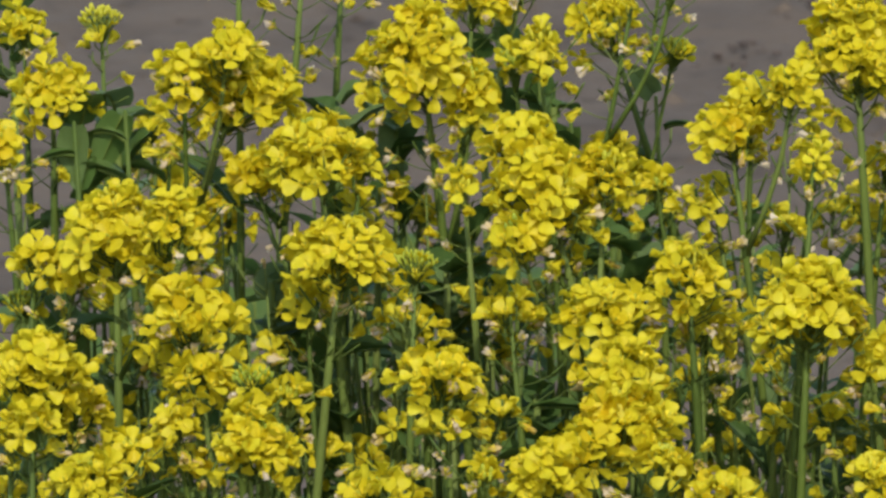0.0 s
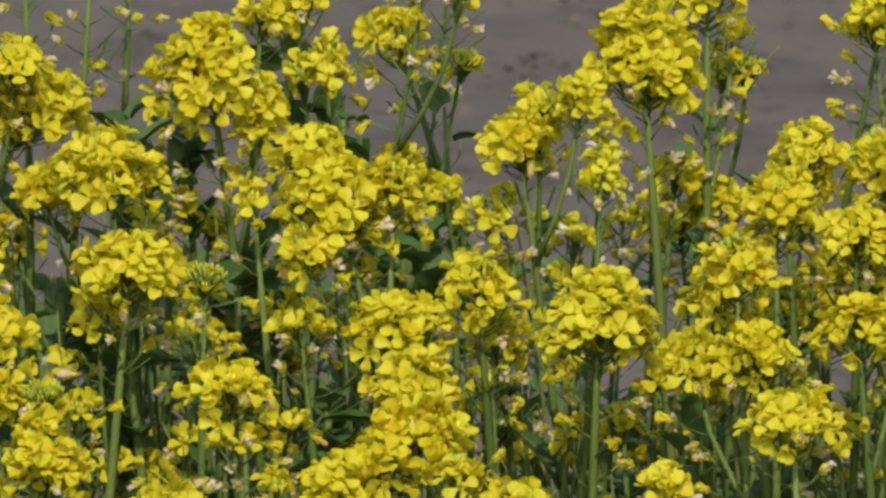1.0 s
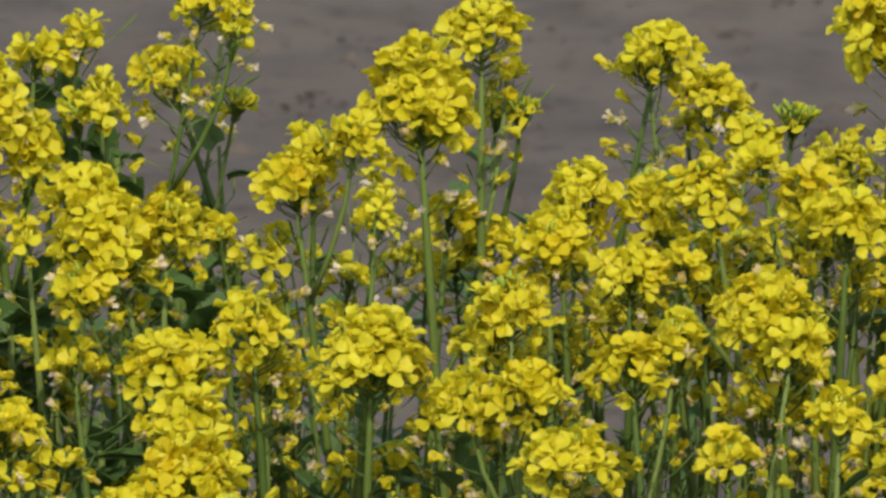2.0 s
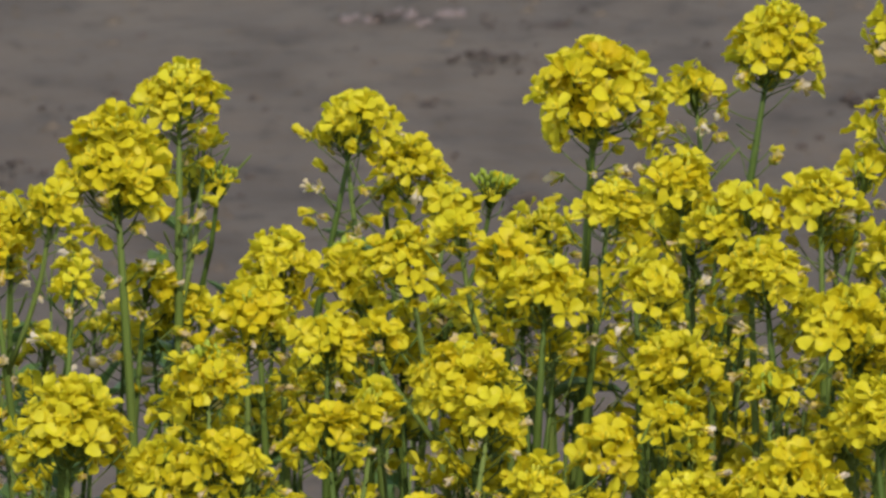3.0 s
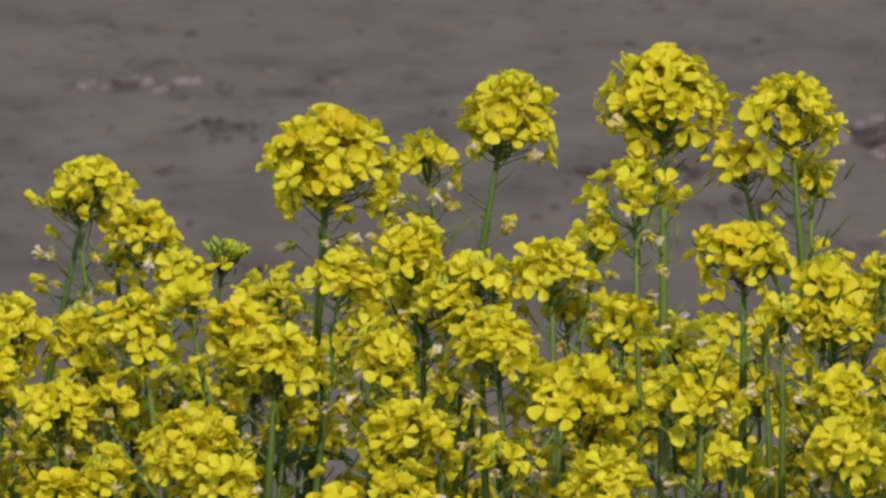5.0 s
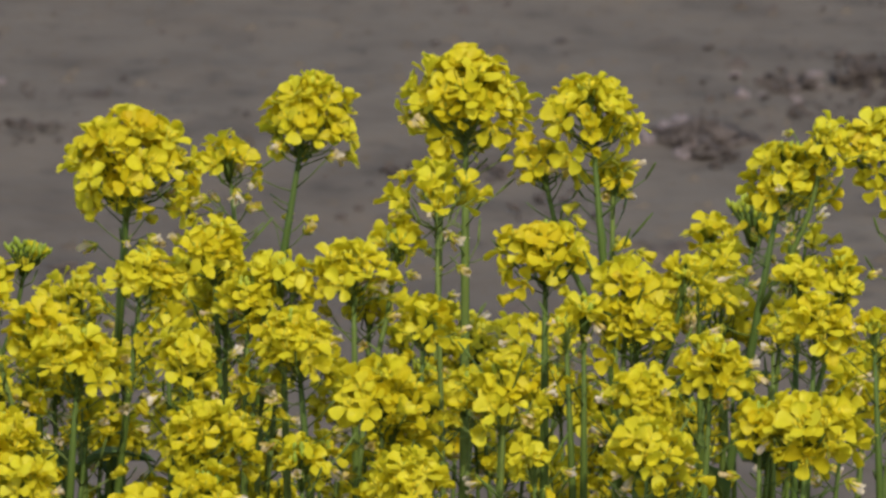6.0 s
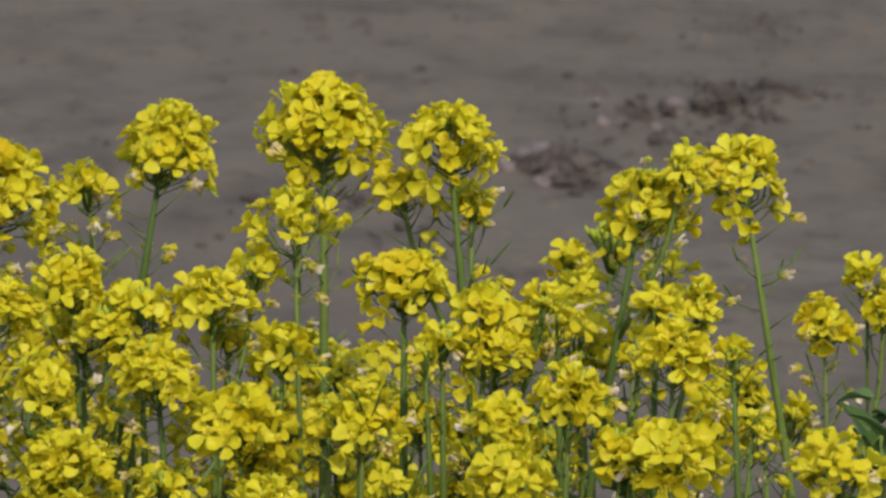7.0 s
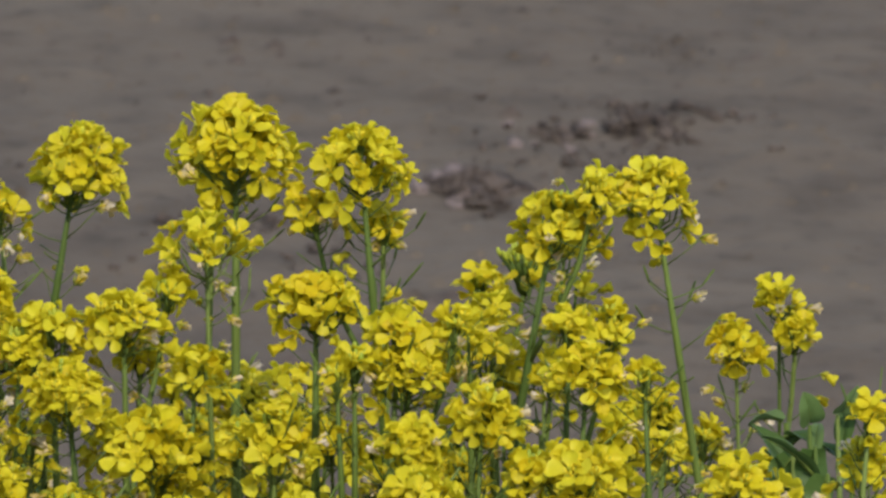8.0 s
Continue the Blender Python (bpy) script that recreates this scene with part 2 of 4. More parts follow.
def crumbled_heap(seed, count, middle, reach, sizes):
    """A low heap of broken soil: many small rough lumps in one mesh."""
    rng, sh = random.Random(seed), Shape()
    for _ in range(count):
        gx, gy = rng.gauss(0, 0.55), rng.gauss(0, 0.6)
        r = min(1.0, math.hypot(gx, gy))
        x, y = middle[0] + reach[0] * gx, middle[1] + reach[1] * gy
        if noise.noise((x * 7, y * 2.5, seed)) < 0.35 * r - 0.15:
            continue
        s = sizes[0] + (sizes[1] - sizes[0]) * rng.random() ** 2.5
        shape = rng.choice(CLODS)
        m = Matrix.Translation((x, y, soil_height(x, y) + s * rng.uniform(-0.2, 0.3) + 0.012 * (1 - r))) @ Euler((rng.uniform(-0.5, 0.5), rng.uniform(-0.5, 0.5), rng.uniform(0, 6.28))).to_matrix().to_4x4() @ Matrix.Diagonal((s * rng.uniform(0.8, 1.7), s, s * rng.uniform(0.35, 0.7), 1))
        start = len(sh.v)
        sh.v.extend(m @ v.co for v in shape.vertices)
        for f in shape.polygons:
            sh.face(tuple(start + i for i in f.vertices))
    tagged(new("soil_heap", sh.mesh("soil_heap", CLOD)), "low heap of dark crumbled soil on the bare field", "soil", "heaps of soil", kind="stuff")


def scatter_lumps(name, shapes, seed, count, middle, reach, sizes, label, category, group):
    """Separate lumps over an oval patch of soil, half sunk into it."""
    rng = random.Random(seed)
    for _ in range(count):
        w, r = rng.uniform(0, 6.28), math.sqrt(rng.random())
        x, y = middle[0] + reach[0] * r * math.cos(w), middle[1] + reach[1] * r * math.sin(w)
        s = rng.uniform(*sizes)
        ob = new(name, rng.choice(shapes))
        ob.matrix_basis = Matrix.Translation((x, y, soil_height(x, y) + s * 0.1)) @ Matrix.Rotation(rng.uniform(0, 6.28), 4, "Z") @ Matrix.Diagonal((s * rng.uniform(0.9, 1.5), s, s * rng.uniform(0.7, 1.2), 1))
        tagged(ob, label, category, group)


STONE_WORDS = "pale pinkish stone lying half sunk in dry soil"
CLOD_WORDS = "dark brown lump of dried soil on the bare field"
crumbled_heap(1, 260, (-0.15, 11.85), (0.21, 0.10), (0.003, 0.010))
scatter_lumps("stone", STONES, 1, 12, (-0.08, 11.90), (0.11, 0.08), (0.006, 0.013), STONE_WORDS, "stone", "stones on the field")
crumbled_heap(2, 260, (1.00, 11.37), (0.07, 0.27), (0.003, 0.014))
scatter_lumps("stone", STONES, 3, 9, (0.97, 11.40), (0.07, 0.18), (0.006, 0.013), STONE_WORDS, "stone", "stones on the field")
crumbled_heap(3, 420, (1.31, 12.16), (0.19, 0.28), (0.004, 0.017))
scatter_lumps("stone", STONES, 6, 6, (1.19, 12.09), (0.08, 0.24), (0.006, 0.011), STONE_WORDS, "stone", "stones on the field")
crumbled_heap(14, 130, (1.42, 12.33), (0.12, 0.26), (0.004, 0.015))
crumbled_heap(15, 120, (1.02, 11.44), (0.07, 0.09), (0.004, 0.016))
for k, spot in enumerate(((0.93, 11.37), (1.00, 11.52), (1.12, 11.88))):
    scatter_lumps("stone", STONES, 20 + k, 1, spot, (0.004, 0.004), (0.014, 0.017), STONE_WORDS, "stone", "stones on the field")
crumbled_heap(4, 30, (1.40, 10.81), (0.04, 0.06), (0.003, 0.010))
crumbled_heap(5, 140, (0.60, 11.01), (0.16, 0.14), (0.003, 0.011))
crumbled_heap(6, 25, (-0.26, 10.42), (0.05, 0.11), (0.003, 0.010))
crumbled_heap(7, 25, (-0.60, 10.34), (0.06, 0.15), (0.003, 0.010))
crumbled_heap(8, 20, (0.07, 10.12), (0.04, 0.19), (0.003, 0.010))
scatter_lumps("soil_clod", CLODS, 8, 16, (-0.23, 10.75), (0.47, 0.84), (0.003, 0.008), CLOD_WORDS, "clod", "clods on the field")
scatter_lumps("soil_clod", CLODS, 9, 16, (0.50, 11.69), (0.51, 1.16), (0.003, 0.008), CLOD_WORDS, "clod", "clods on the field")
crumbled_heap(9, 260, (1.19, 11.66), (0.27, 0.64), (0.003, 0.013))
crumbled_heap(10, 90, (1.55, 13.18), (0.12, 0.24), (0.002, 0.007))
crumbled_heap(11, 200, (-0.49, 10.46), (0.19, 0.51), (0.002, 0.008))
crumbled_heap(12, 260, (0.66, 10.68), (0.35, 0.24), (0.002, 0.008))
crumbled_heap(13, 60, (0.03, 11.39), (0.08, 0.15), (0.003, 0.009))


def crumbs(name, mat, seed, count, least, most, label):
    """Countless small crumbs of soil over the field."""
    rng, sh = random.Random(seed), Shape()
    for _ in range(count):
        x, y = rng.uniform(-2.4, 2.4), 6.2 + 9.8 * rng.random() ** 0.8
        s = least + (most - least) * rng.random() ** 5
        z = soil_height(x, y)
        w = rng.uniform(0, 1.5)
        start = len(sh.v)
        for k in range(5):
            a = w + k * 1.257
            sh.v.append(Vector((x + s * 1.3 * math.cos(a) * rng.uniform(0.7, 1.2), y + s * math.sin(a) * rng.uniform(0.7, 1.2), z - 0.003)))
        sh.v.append(Vector((x + s * 0.3, y, z + s * rng.uniform(0.5, 0.9))))
        for k in range(5):
            sh.face((start + k, start + (k + 1) % 5, start + 5))
    tagged(new(name, sh.mesh(name, mat)), label, "soil", kind="stuff")


crumbs("soil_crumbs", SOIL, 5, 5200, 0.005, 0.019, "small loose crumbs of dry soil strewn over the field")
# fewer, slightly larger crumbs in the darker clod colour
crumbs("dark_soil_crumbs", CLOD, 6, 700, 0.006, 0.022, "darker loose crumbs of soil strewn over the field")


# rapeseed plants
GOLDEN = 2.39996


def add_petals(sh, m, shape, slot=0):
    """Copies a flower's petals alone into a shape."""
    ids = {}
    for f in shape.polygons:
        if f.material_index == 0:
            for i in f.vertices:
                if i not in ids:
                    ids[i] = len(sh.v)
                    sh.v.append(m @ shape.vertices[i].co)
            sh.face(tuple(ids[i] for i in f.vertices), slot)


def raceme(plant, rng, place, w, h, kind, line, joined=False):
    """A flower head: stalks and young pods in one mesh; flowers, buds and withered flowers each their own.
    line(d): the stem's middle d metres below the head's middle, seen from there."""
    sh = Shape()
    up = (line(-0.01) - line(0.02)).normalized()
    deep = h * 0.5 + 0.085
    axis = [line(deep * (1 - i / 5)) for i in range(5)] + [line(-h * 0.2)]
    sh.tube(axis, [0.0012] * 5 + [0.0008], 5)
    spots, bloom = [], rng.uniform(0.84, 0.98) * (1.10 if w > 0.058 else 1.0)
    count = max(5, int(w * h / (0.0195 ** 2) * (5.6 if kind == "" else 3.4 if kind == "d" else 2.4)))
    full = kind == "" and not joined
    seed = Vector((rng.uniform(0, 90), rng.uniform(0, 90), rng.uniform(0, 90)))
    for i in range(count):
        # a domed cap, widest below its middle and open underneath
        c = 1 - 1.27 * (i + 0.5) / count
        th = math.acos(max(-0.36, min(0.995, c + rng.uniform(-0.10, 0.10))))
        az = i * GOLDEN + rng.uniform(-0.3, 0.3)
        out = Vector((math.sin(th) * math.cos(az), math.sin(th) * math.sin(az), math.cos(th)))
        r = (1.0 - 0.40 * rng.random() ** 2.2) * (1 + 0.30 * noise.noise(out * 1.9 + seed))
        tip = Vector((out.x * (w / 2 - 0.0070) * r, out.y * (w / 2 - 0.0070) * r, (h / 2 - 0.005) * (1.56 * out.z * min(r, 1.0) - 0.56) - 0.005))
        way = out * rng.uniform(0.55, 1.0) + Vector((rng.uniform(-0.45, 0.45), rng.uniform(-0.45, 0.45), rng.uniform(0.2, 1.0)))
        if th > 1.6 and rng.random() < 0.5:
            way.z -= 0.9
        back = tip - way.normalized() * 0.003
        root = line(min(h * 0.55 + 0.02, max(-h * 0.2, 0.006 + 0.14 * w - back.z)))
        mid = (root + back) / 2 + Vector((out.x, out.y, -0.6)) * 0.003
        sh.tube([root, mid, back], [0.0005, 0.0005, 0.0006], 4)
        spots.append((tip, way, 1.57 - th))
    for i in range(int(count * 0.10) if kind == "" else 0):
        az, r = i * GOLDEN * 1.7 + rng.uniform(-0.6, 0.6), rng.uniform(0.45, 0.98) * w / 2
        tip = Vector((math.cos(az) * r, math.sin(az) * r, -h * rng.uniform(0.45, 0.78)))
        root = line(-tip.z + 0.006)
        sh.tube([root, root.lerp(tip, 0.6) + Vector((0, 0, 0.003)), tip], [0.0005, 0.0005, 0.0005], 4)
        spots.append((tip, Vector((math.cos(az), math.sin(az), rng.uniform(-0.9, 0.3))), -5.0))
    if kind != "g" or h > 0.02:
        # older flowers and young pods, spaced down the stem on rising stalks
        tall = full and w > 0.036
        for i in range(rng.randint(16, 21) if tall and place.z > 0.88 else rng.randint(10, 14) if tall else rng.randint(6, 10)):
            az = i * GOLDEN + rng.uniform(-0.5, 0.5)
            root = line(h * 0.5 + 0.004 + 0.0062 * i * rng.uniform(0.7, 1.1))
            d = Vector((math.cos(az), math.sin(az), rng.uniform(0.25, 0.95)))
            end = root + d * rng.uniform(0.011, 0.024)
            sh.tube([root, (root + end) / 2 - Vector((0, 0, 0.001)), end], [0.0006, 0.0004, 0.0005], 4)
            if rng.random() < 0.22:
                tip = end + (d + Vector((rng.uniform(-0.4, 0.4), rng.uniform(-0.4, 0.4), 0.6))).normalized() * rng.uniform(0.008, 0.02)
                sh.tube([end, end.lerp(tip, 0.3), end.lerp(tip, 0.8), tip], [0.0005, 0.0008, 0.0007, 0.0003], 5)
            elif rng.random() < 0.72:
                spots.append((end, d + Vector((0, 0, rng.uniform(-1.3, 0.2))), -9.0))
    head = part("flower_head", sh.mesh("flower_head", STEM), plant, Matrix.Translation(place))
    mass, inner = Shape(), Shape()
    for i in range(int(count * 0.5) if full else 0):
        d = Vector((rng.gauss(0, 1), rng.gauss(0, 1), rng.gauss(0.3, 1))).normalized()
        r = rng.uniform(0.22, 0.60)
        spot = Vector((d.x * w / 2 * r, d.y * w / 2 * r, h / 2 * (1.3 * d.z * r - 0.12)))
        add_petals(inner, facing(spot, d + Vector((0, 0, 0.3)), rng.uniform(0, 6.28), bloom * rng.uniform(0.9, 1.1)), rng.choice(OPEN))
    if full:
        tagged(part("inner_blossom", inner.mesh("inner_blossom", PETAL), head), kind="stuff")
    for tip, way, el in spots:
        p = rng.random()
        fading = 0.16 if kind == "d" else 0.0
        if el == -9.0:
            shape, name = (rng.choice(DROOPED), "withered_flower") if p < 0.58 else (rng.choice(CLOSED), "flower")
        elif el == -5.0:
            shape, name = (rng.choice(DROOPED), "withered_flower") if p < 0.15 else (rng.choice(CUPPED), "flower") if p < 0.6 else (rng.choice(OPEN), "flower")
        elif el < -0.05 and p < 0.18 + fading * 2:
            shape, name = rng.choice(DROOPED), "withered_flower"
        elif p < (0.55 if el > 1.05 else 0.16) + fading or kind == "g" and p < 0.6:
            shape, name = rng.choice(CUPPED), "flower"
        else:
            shape, name = rng.choice(OPEN), "flower"
        m = facing(tip, way, rng.uniform(0, 6.28), bloom * rng.uniform(0.86, 1.1))
        if joined:
            start = len(mass.v)
            mass.v.extend(m @ v.co for v in shape.vertices)
            for f in shape.polygons:
                mass.face(tuple(start + i for i in f.vertices), 3 if name == "withered_flower" and f.material_index == 0 else f.material_index)
        else:
            part(name, shape, head, m)
    if joined:
        tagged(part("blossom", mass.mesh("blossom", PETAL, STAMEN, SEPAL, WITHERED), head), kind="stuff")
    if kind != "d":
        group = GREEN_BUDS if kind == "g" else BUDS
        size = max(0.8, min(1.25, w / 0.034)) if kind == "g" else rng.uniform(0.75, 1.0)
        part("bud_tuft", rng.choice(group), head, facing(up * (h * 0.5 - (0.013 if kind == "g" else 0.0205)), up, rng.uniform(0, 6), size), "tight green and yellow buds")
    return head


def leafy_at(plant, rng, place, big, size=1.0, shapes=None):
    shape = rng.choice(shapes or (LOWER_LEAVES if big else UPPER_LEAVES))
    az = rng.uniform(0, 6.28)
    m = Matrix.Translation(place) @ Matrix.Rotation(az, 4, "Z") @ Matrix.Rotation(rng.uniform(-0.5, 0.5), 4, "Y") @ Matrix.Scale(size * rng.uniform(0.8, 1.2), 4)
    part("leaf", shape, plant, m)


def rape(x, y, z, w, h, lean, kind="", sides=(), thick=1.0, leaves=3, low=2, joined=False):
    """A rapeseed plant whose main flower head has its middle at (x, y, z), width w and height h. lean: how far the foot stands off to
    the right for each metre of height. sides: further heads on side branches (dx, dy, dz, w, h, kind)."""
    rng = random.Random(int(x * 7919) * 31 + int(z * 104729) + int(y * 1299))
    plant = new("rapeseed_plant")
    foot = Vector((x + lean * z + rng.uniform(-0.06, 0.06) * (0.15 if abs(lean) > 0.025 else 1.0), y + rng.uniform(-0.03, 0.05), 0))
    plant.location = foot
    head = Vector((x, y, z)) - foot
    neck = head + Vector((0, 0, h * 0.2))
    bow = Vector((rng.uniform(-0.035, 0.035) * (0.3 if abs(lean) > 0.025 else 1.0), rng.uniform(-0.02, 0.02), 0))

    def along(u):
        return Vector((neck.x * u, neck.y * u, neck.z * u)) + bow * math.sin(math.pi * min(1.0, u)) * 0.7

    steps = [along(i / 9) for i in range(10)]
    thick *= 1.3 if w > 0.05 and not joined else 1.1
    radii = [(0.0035 - 0.0018 * (i / 9) ** 1.3) * thick for i in range(9)] + [0.0009]
    sh = Shape()
    sh.tube([Vector((0, 0, -0.02))] + steps[1:], radii, 8)
    part("stem", sh.mesh("stem", STEM), plant)
    raceme(plant, rng, head, w, h, kind, lambda d: along((head.z - d) / neck.z) - head, joined)
    for dx, dy, dz, sw, s_h, skind in sides:
        top = head + Vector((dx, dy, dz))
        end = top + Vector((0, 0, s_h * 0.2))
        drop = max(0.11, abs(dx) * 2.2)
        u = max(0.25, (end.z - drop) / neck.z)
        u = min(u, 0.93)
        root = along(u)
        sh = Shape()
        bend = root.lerp(end, 0.55) + Vector((end.x - root.x, end.y - root.y, 0)) * 0.22
        pts = [root, root.lerp(bend, 0.5) + (bend - root.lerp(end, 0.5)) * 0.25, bend, bend.lerp(end, 0.5) + (bend - root.lerp(end, 0.55)) * 0.15, end]
        sh.tube(pts, [0.0018, 0.0017, 0.0016, 0.0014, 0.0009], 6)
        part("side_branch", sh.mesh("side_branch", STEM), plant)

        def branch(d, pts=pts, top=top):
            z = top.z - d
            for a, b in zip(pts, pts[1:]):
                if z <= b.z or b is pts[-1]:
                    return a.lerp(b, (z - a.z) / max(1e-4, b.z - a.z)) - top if z >= a.z else a - top

        raceme(plant, rng, top, sw, s_h, skind, branch, joined)
    for k in range(leaves):
        leafy_at(plant, rng, along(rng.uniform(0.55, 0.86)), False)
    for k in range(low):
        leafy_at(plant, rng, along(rng.uniform(0.2, 0.48)), True)
    words = {"": "flowering rapeseed plant with bright yellow flower heads in a dense bed",
             "g": "rapeseed plant with tight green buds and few open flowers",
             "d": "fading rapeseed plant with thin yellow and withered flowers"}[kind]
    if sides and kind == "":
        words = "branched rapeseed plant with several yellow flower heads on thin stems"
    elif kind == "" and z > 0.9:
        words = "tall rapeseed plant with a dense domed bright yellow flower head"
    elif kind == "" and w < 0.04:
        words = "slight rapeseed plant with a small yellow flower head"
    return tagged(plant, words, "plant", "rapeseed plants in the bed")


rape(-0.715, 4.733, 0.866, 0.031, 0.024, 0.00, "", leaves=3, low=1)
rape(-0.675, 4.788, 0.854, 0.031, 0.028, 0.02, "g", leaves=3, low=1)
rape(-0.690, 4.685, 0.837, 0.056, 0.032, 0.00, "", leaves=3, low=1)
rape(-0.715, 4.646, 0.805, 0.021, 0.034, 0.00, "", leaves=3, low=1)
rape(-0.570, 4.666, 0.843, 0.071, 0.044, -0.33, "", [(-0.035, -0.025, 0.009, 0.043, 0.029, ""), (-0.009, -0.029, 0.025, 0.043, 0.021, "")], leaves=3, low=1)
rape(-0.651, 4.841, 0.792, 0.025, 0.021, 0.00, "", [(0.012, -0.012, -0.014, 0.024, 0.017, "d")], leaves=3, low=1)
rape(-0.522, 4.598, 0.816, 0.066, 0.040, 0.00, "", [(-0.042, 0.040, -0.021, 0.037, 0.034, ""), (0.026, 0.003, -0.010, 0.030, 0.024, "")], leaves=3, low=1)
rape(-0.469, 4.675, 0.863, 0.065, 0.057, 0.10, "", [(0.032, 0.003, -0.029, 0.031, 0.047, "")], leaves=3, low=1)
rape(-0.505, 4.805, 0.810, 0.026, 0.021, 0.00, "", leaves=3, low=1)
rape(-0.400, 4.717, 0.859, 0.031, 0.027, 0.04, "", [(-0.017, 0.014, -0.011, 0.017, 0.014, "")], leaves=3, low=1)
rape(-0.372, 4.846, 0.856, 0.053, 0.032, 0.32, "", leaves=3, low=1)
rape(-0.322, 4.784, 0.846, 0.021, 0.016, -0.20, "g", thick=0.5, leaves=3, low=1)
rape(-0.384, 4.545, 0.804, 0.066, 0.049, 0.26, "", [(-0.013, 0.017, 0.022, 0.050, 0.030, ""), (-0.011, -0.026, -0.026, 0.039, 0.029, ""), (0.014, 0.023, -0.049, 0.030, 0.023, "d")], leaves=3, low=1)
rape(-0.363, 4.796, 0.777, 0.049, 0.038, 0.00, "", leaves=3, low=1)
rape(-0.633, 4.541, 0.776, 0.062, 0.049, 0.00, "", [(0.039, -0.028, 0.009, 0.046, 0.040, "")], leaves=3, low=1)
rape(-0.683, 4.556, 0.755, 0.036, 0.023, 0.00, "", [(0.023, 0.003, -0.009, 0.030, 0.026, ""), (-0.010, 0.020, -0.034, 0.027, 0.020, "g")], leaves=3, low=1)
rape(-0.498, 4.522, 0.769, 0.072, 0.035, 0.00, "", [(-0.023, 0.020, -0.034, 0.040, 0.027, "d")], leaves=3, low=1)
rape(-0.608, 4.856, 0.731, 0.028, 0.028, 0.00, "", [(-0.031, -0.002, 0.020, 0.035, 0.021, "")], leaves=3, low=1)
rape(-0.580, 4.472, 0.739, 0.062, 0.036, 0.03, "", leaves=3, low=1)
rape(-0.668, 4.446, 0.712, 0.065, 0.039, 0.00, "", [(0.019, 0.035, -0.027, 0.039, 0.032, "")], leaves=3, low=1)
rape(-0.571, 4.434, 0.709, 0.049, 0.025, 0.00, "", [(-0.011, -0.023, -0.023, 0.025, 0.022, "")], leaves=3, low=1)
rape(-0.516, 4.399, 0.706, 0.029, 0.016, 0.00, "", [(-0.018, -0.015, 0.010, 0.022, 0.016, "g")], leaves=3, low=1)
rape(-0.530, 4.363, 0.686, 0.051, 0.035, 0.00, "", [(-0.005, 0.001, 0.016, 0.025, 0.013, "")], leaves=3, low=1)
rape(-0.624, 4.351, 0.665, 0.054, 0.030, 0.00, "", leaves=3, low=1)
rape(-0.455, 4.304, 0.672, 0.044, 0.018, 0.00, "", leaves=3, low=1)
rape(-0.429, 4.390, 0.722, 0.054, 0.027, 0.04, "", [(0.006, -0.003, -0.030, 0.035, 0.015, "d")], leaves=3, low=1)
rape(-0.452, 4.485, 0.762, 0.023, 0.023, 0.00, "g", leaves=3, low=1)
rape(-0.401, 4.515, 0.735, 0.036, 0.029, 0.00, "d", leaves=3, low=1)
rape(-0.398, 4.305, 0.681, 0.019, 0.014, 0.00, "", leaves=3, low=1)
rape(-0.335, 4.422, 0.753, 0.064, 0.034, -0.02, "", leaves=3, low=1)
rape(-0.293, 4.438, 0.772, 0.051, 0.034, 0.00, "", [(0.007, 0.035, -0.034, 0.039, 0.026, "")], leaves=3, low=1)
rape(-0.325, 4.384, 0.727, 0.054, 0.032, 0.00, "", leaves=3, low=1)
rape(-0.320, 4.335, 0.709, 0.063, 0.038, 0.00, "", leaves=3, low=1)
rape(-0.363, 4.299, 0.684, 0.044, 0.034, 0.00, "", leaves=3, low=1)
rape(-0.259, 4.260, 0.684, 0.040, 0.018, 0.00, "", leaves=3, low=1)
rape(-0.221, 4.403, 0.763, 0.070, 0.048, 0.02, "", leaves=3, low=1)
rape(-0.676, 4.409, 0.677, 0.019, 0.026, 0.00, "", leaves=3, low=1)
rape(-0.642, 4.573, 0.651, 0.040, 0.026, 0.00, "d", leaves=3, low=1)
rape(-0.277, 4.563, 0.835, 0.050, 0.031, 0.10, "", [(0.012, 0.020, 0.015, 0.036, 0.023, ""), (0.038, -0.015, 0.026, 0.033, 0.026, ""), (-0.010, 0.028, -0.045, 0.036, 0.030, "d")], leaves=3, low=1)
rape(-0.239, 4.793, 0.784, 0.031, 0.045, 0.00, "d", leaves=3, low=1)
rape(-0.180, 4.278, 0.689, 0.025, 0.028, 0.00, "", leaves=2, low=1)
rape(-0.190, 4.421, 0.721, 0.022, 0.026, 0.00, "d", leaves=2, low=1)
rape(-0.542, 4.564, 0.703, 0.033, 0.020, 0.00, "d", leaves=3, low=1)
rape(-0.207, 4.625, 0.878, 0.067, 0.060, 0.08, "", leaves=3, low=1)
rape(-0.171, 4.706, 0.906, 0.058, 0.039, 0.00, "", [(0.014, 0.026, -0.034, 0.031, 0.017, "d")], leaves=2, low=1)
rape(-0.164, 4.764, 0.849, 0.022, 0.016, 0.00, "", [(0.015, -0.019, -0.001, 0.027, 0.015, "g")], leaves=2, low=1)
rape(-0.064, 4.743, 0.887, 0.050, 0.027, -0.22, "", leaves=2, low=1)
rape(-0.034, 4.828, 0.845, 0.052, 0.033, 0.00, "", [(-0.016, 0.031, -0.021, 0.021, 0.018, "d")], leaves=2, low=1)
rape(-0.011, 4.698, 0.841, 0.031, 0.022, 0.00, "", [(0.027, 0.013, 0.005, 0.031, 0.019, "g")], leaves=2, low=1)
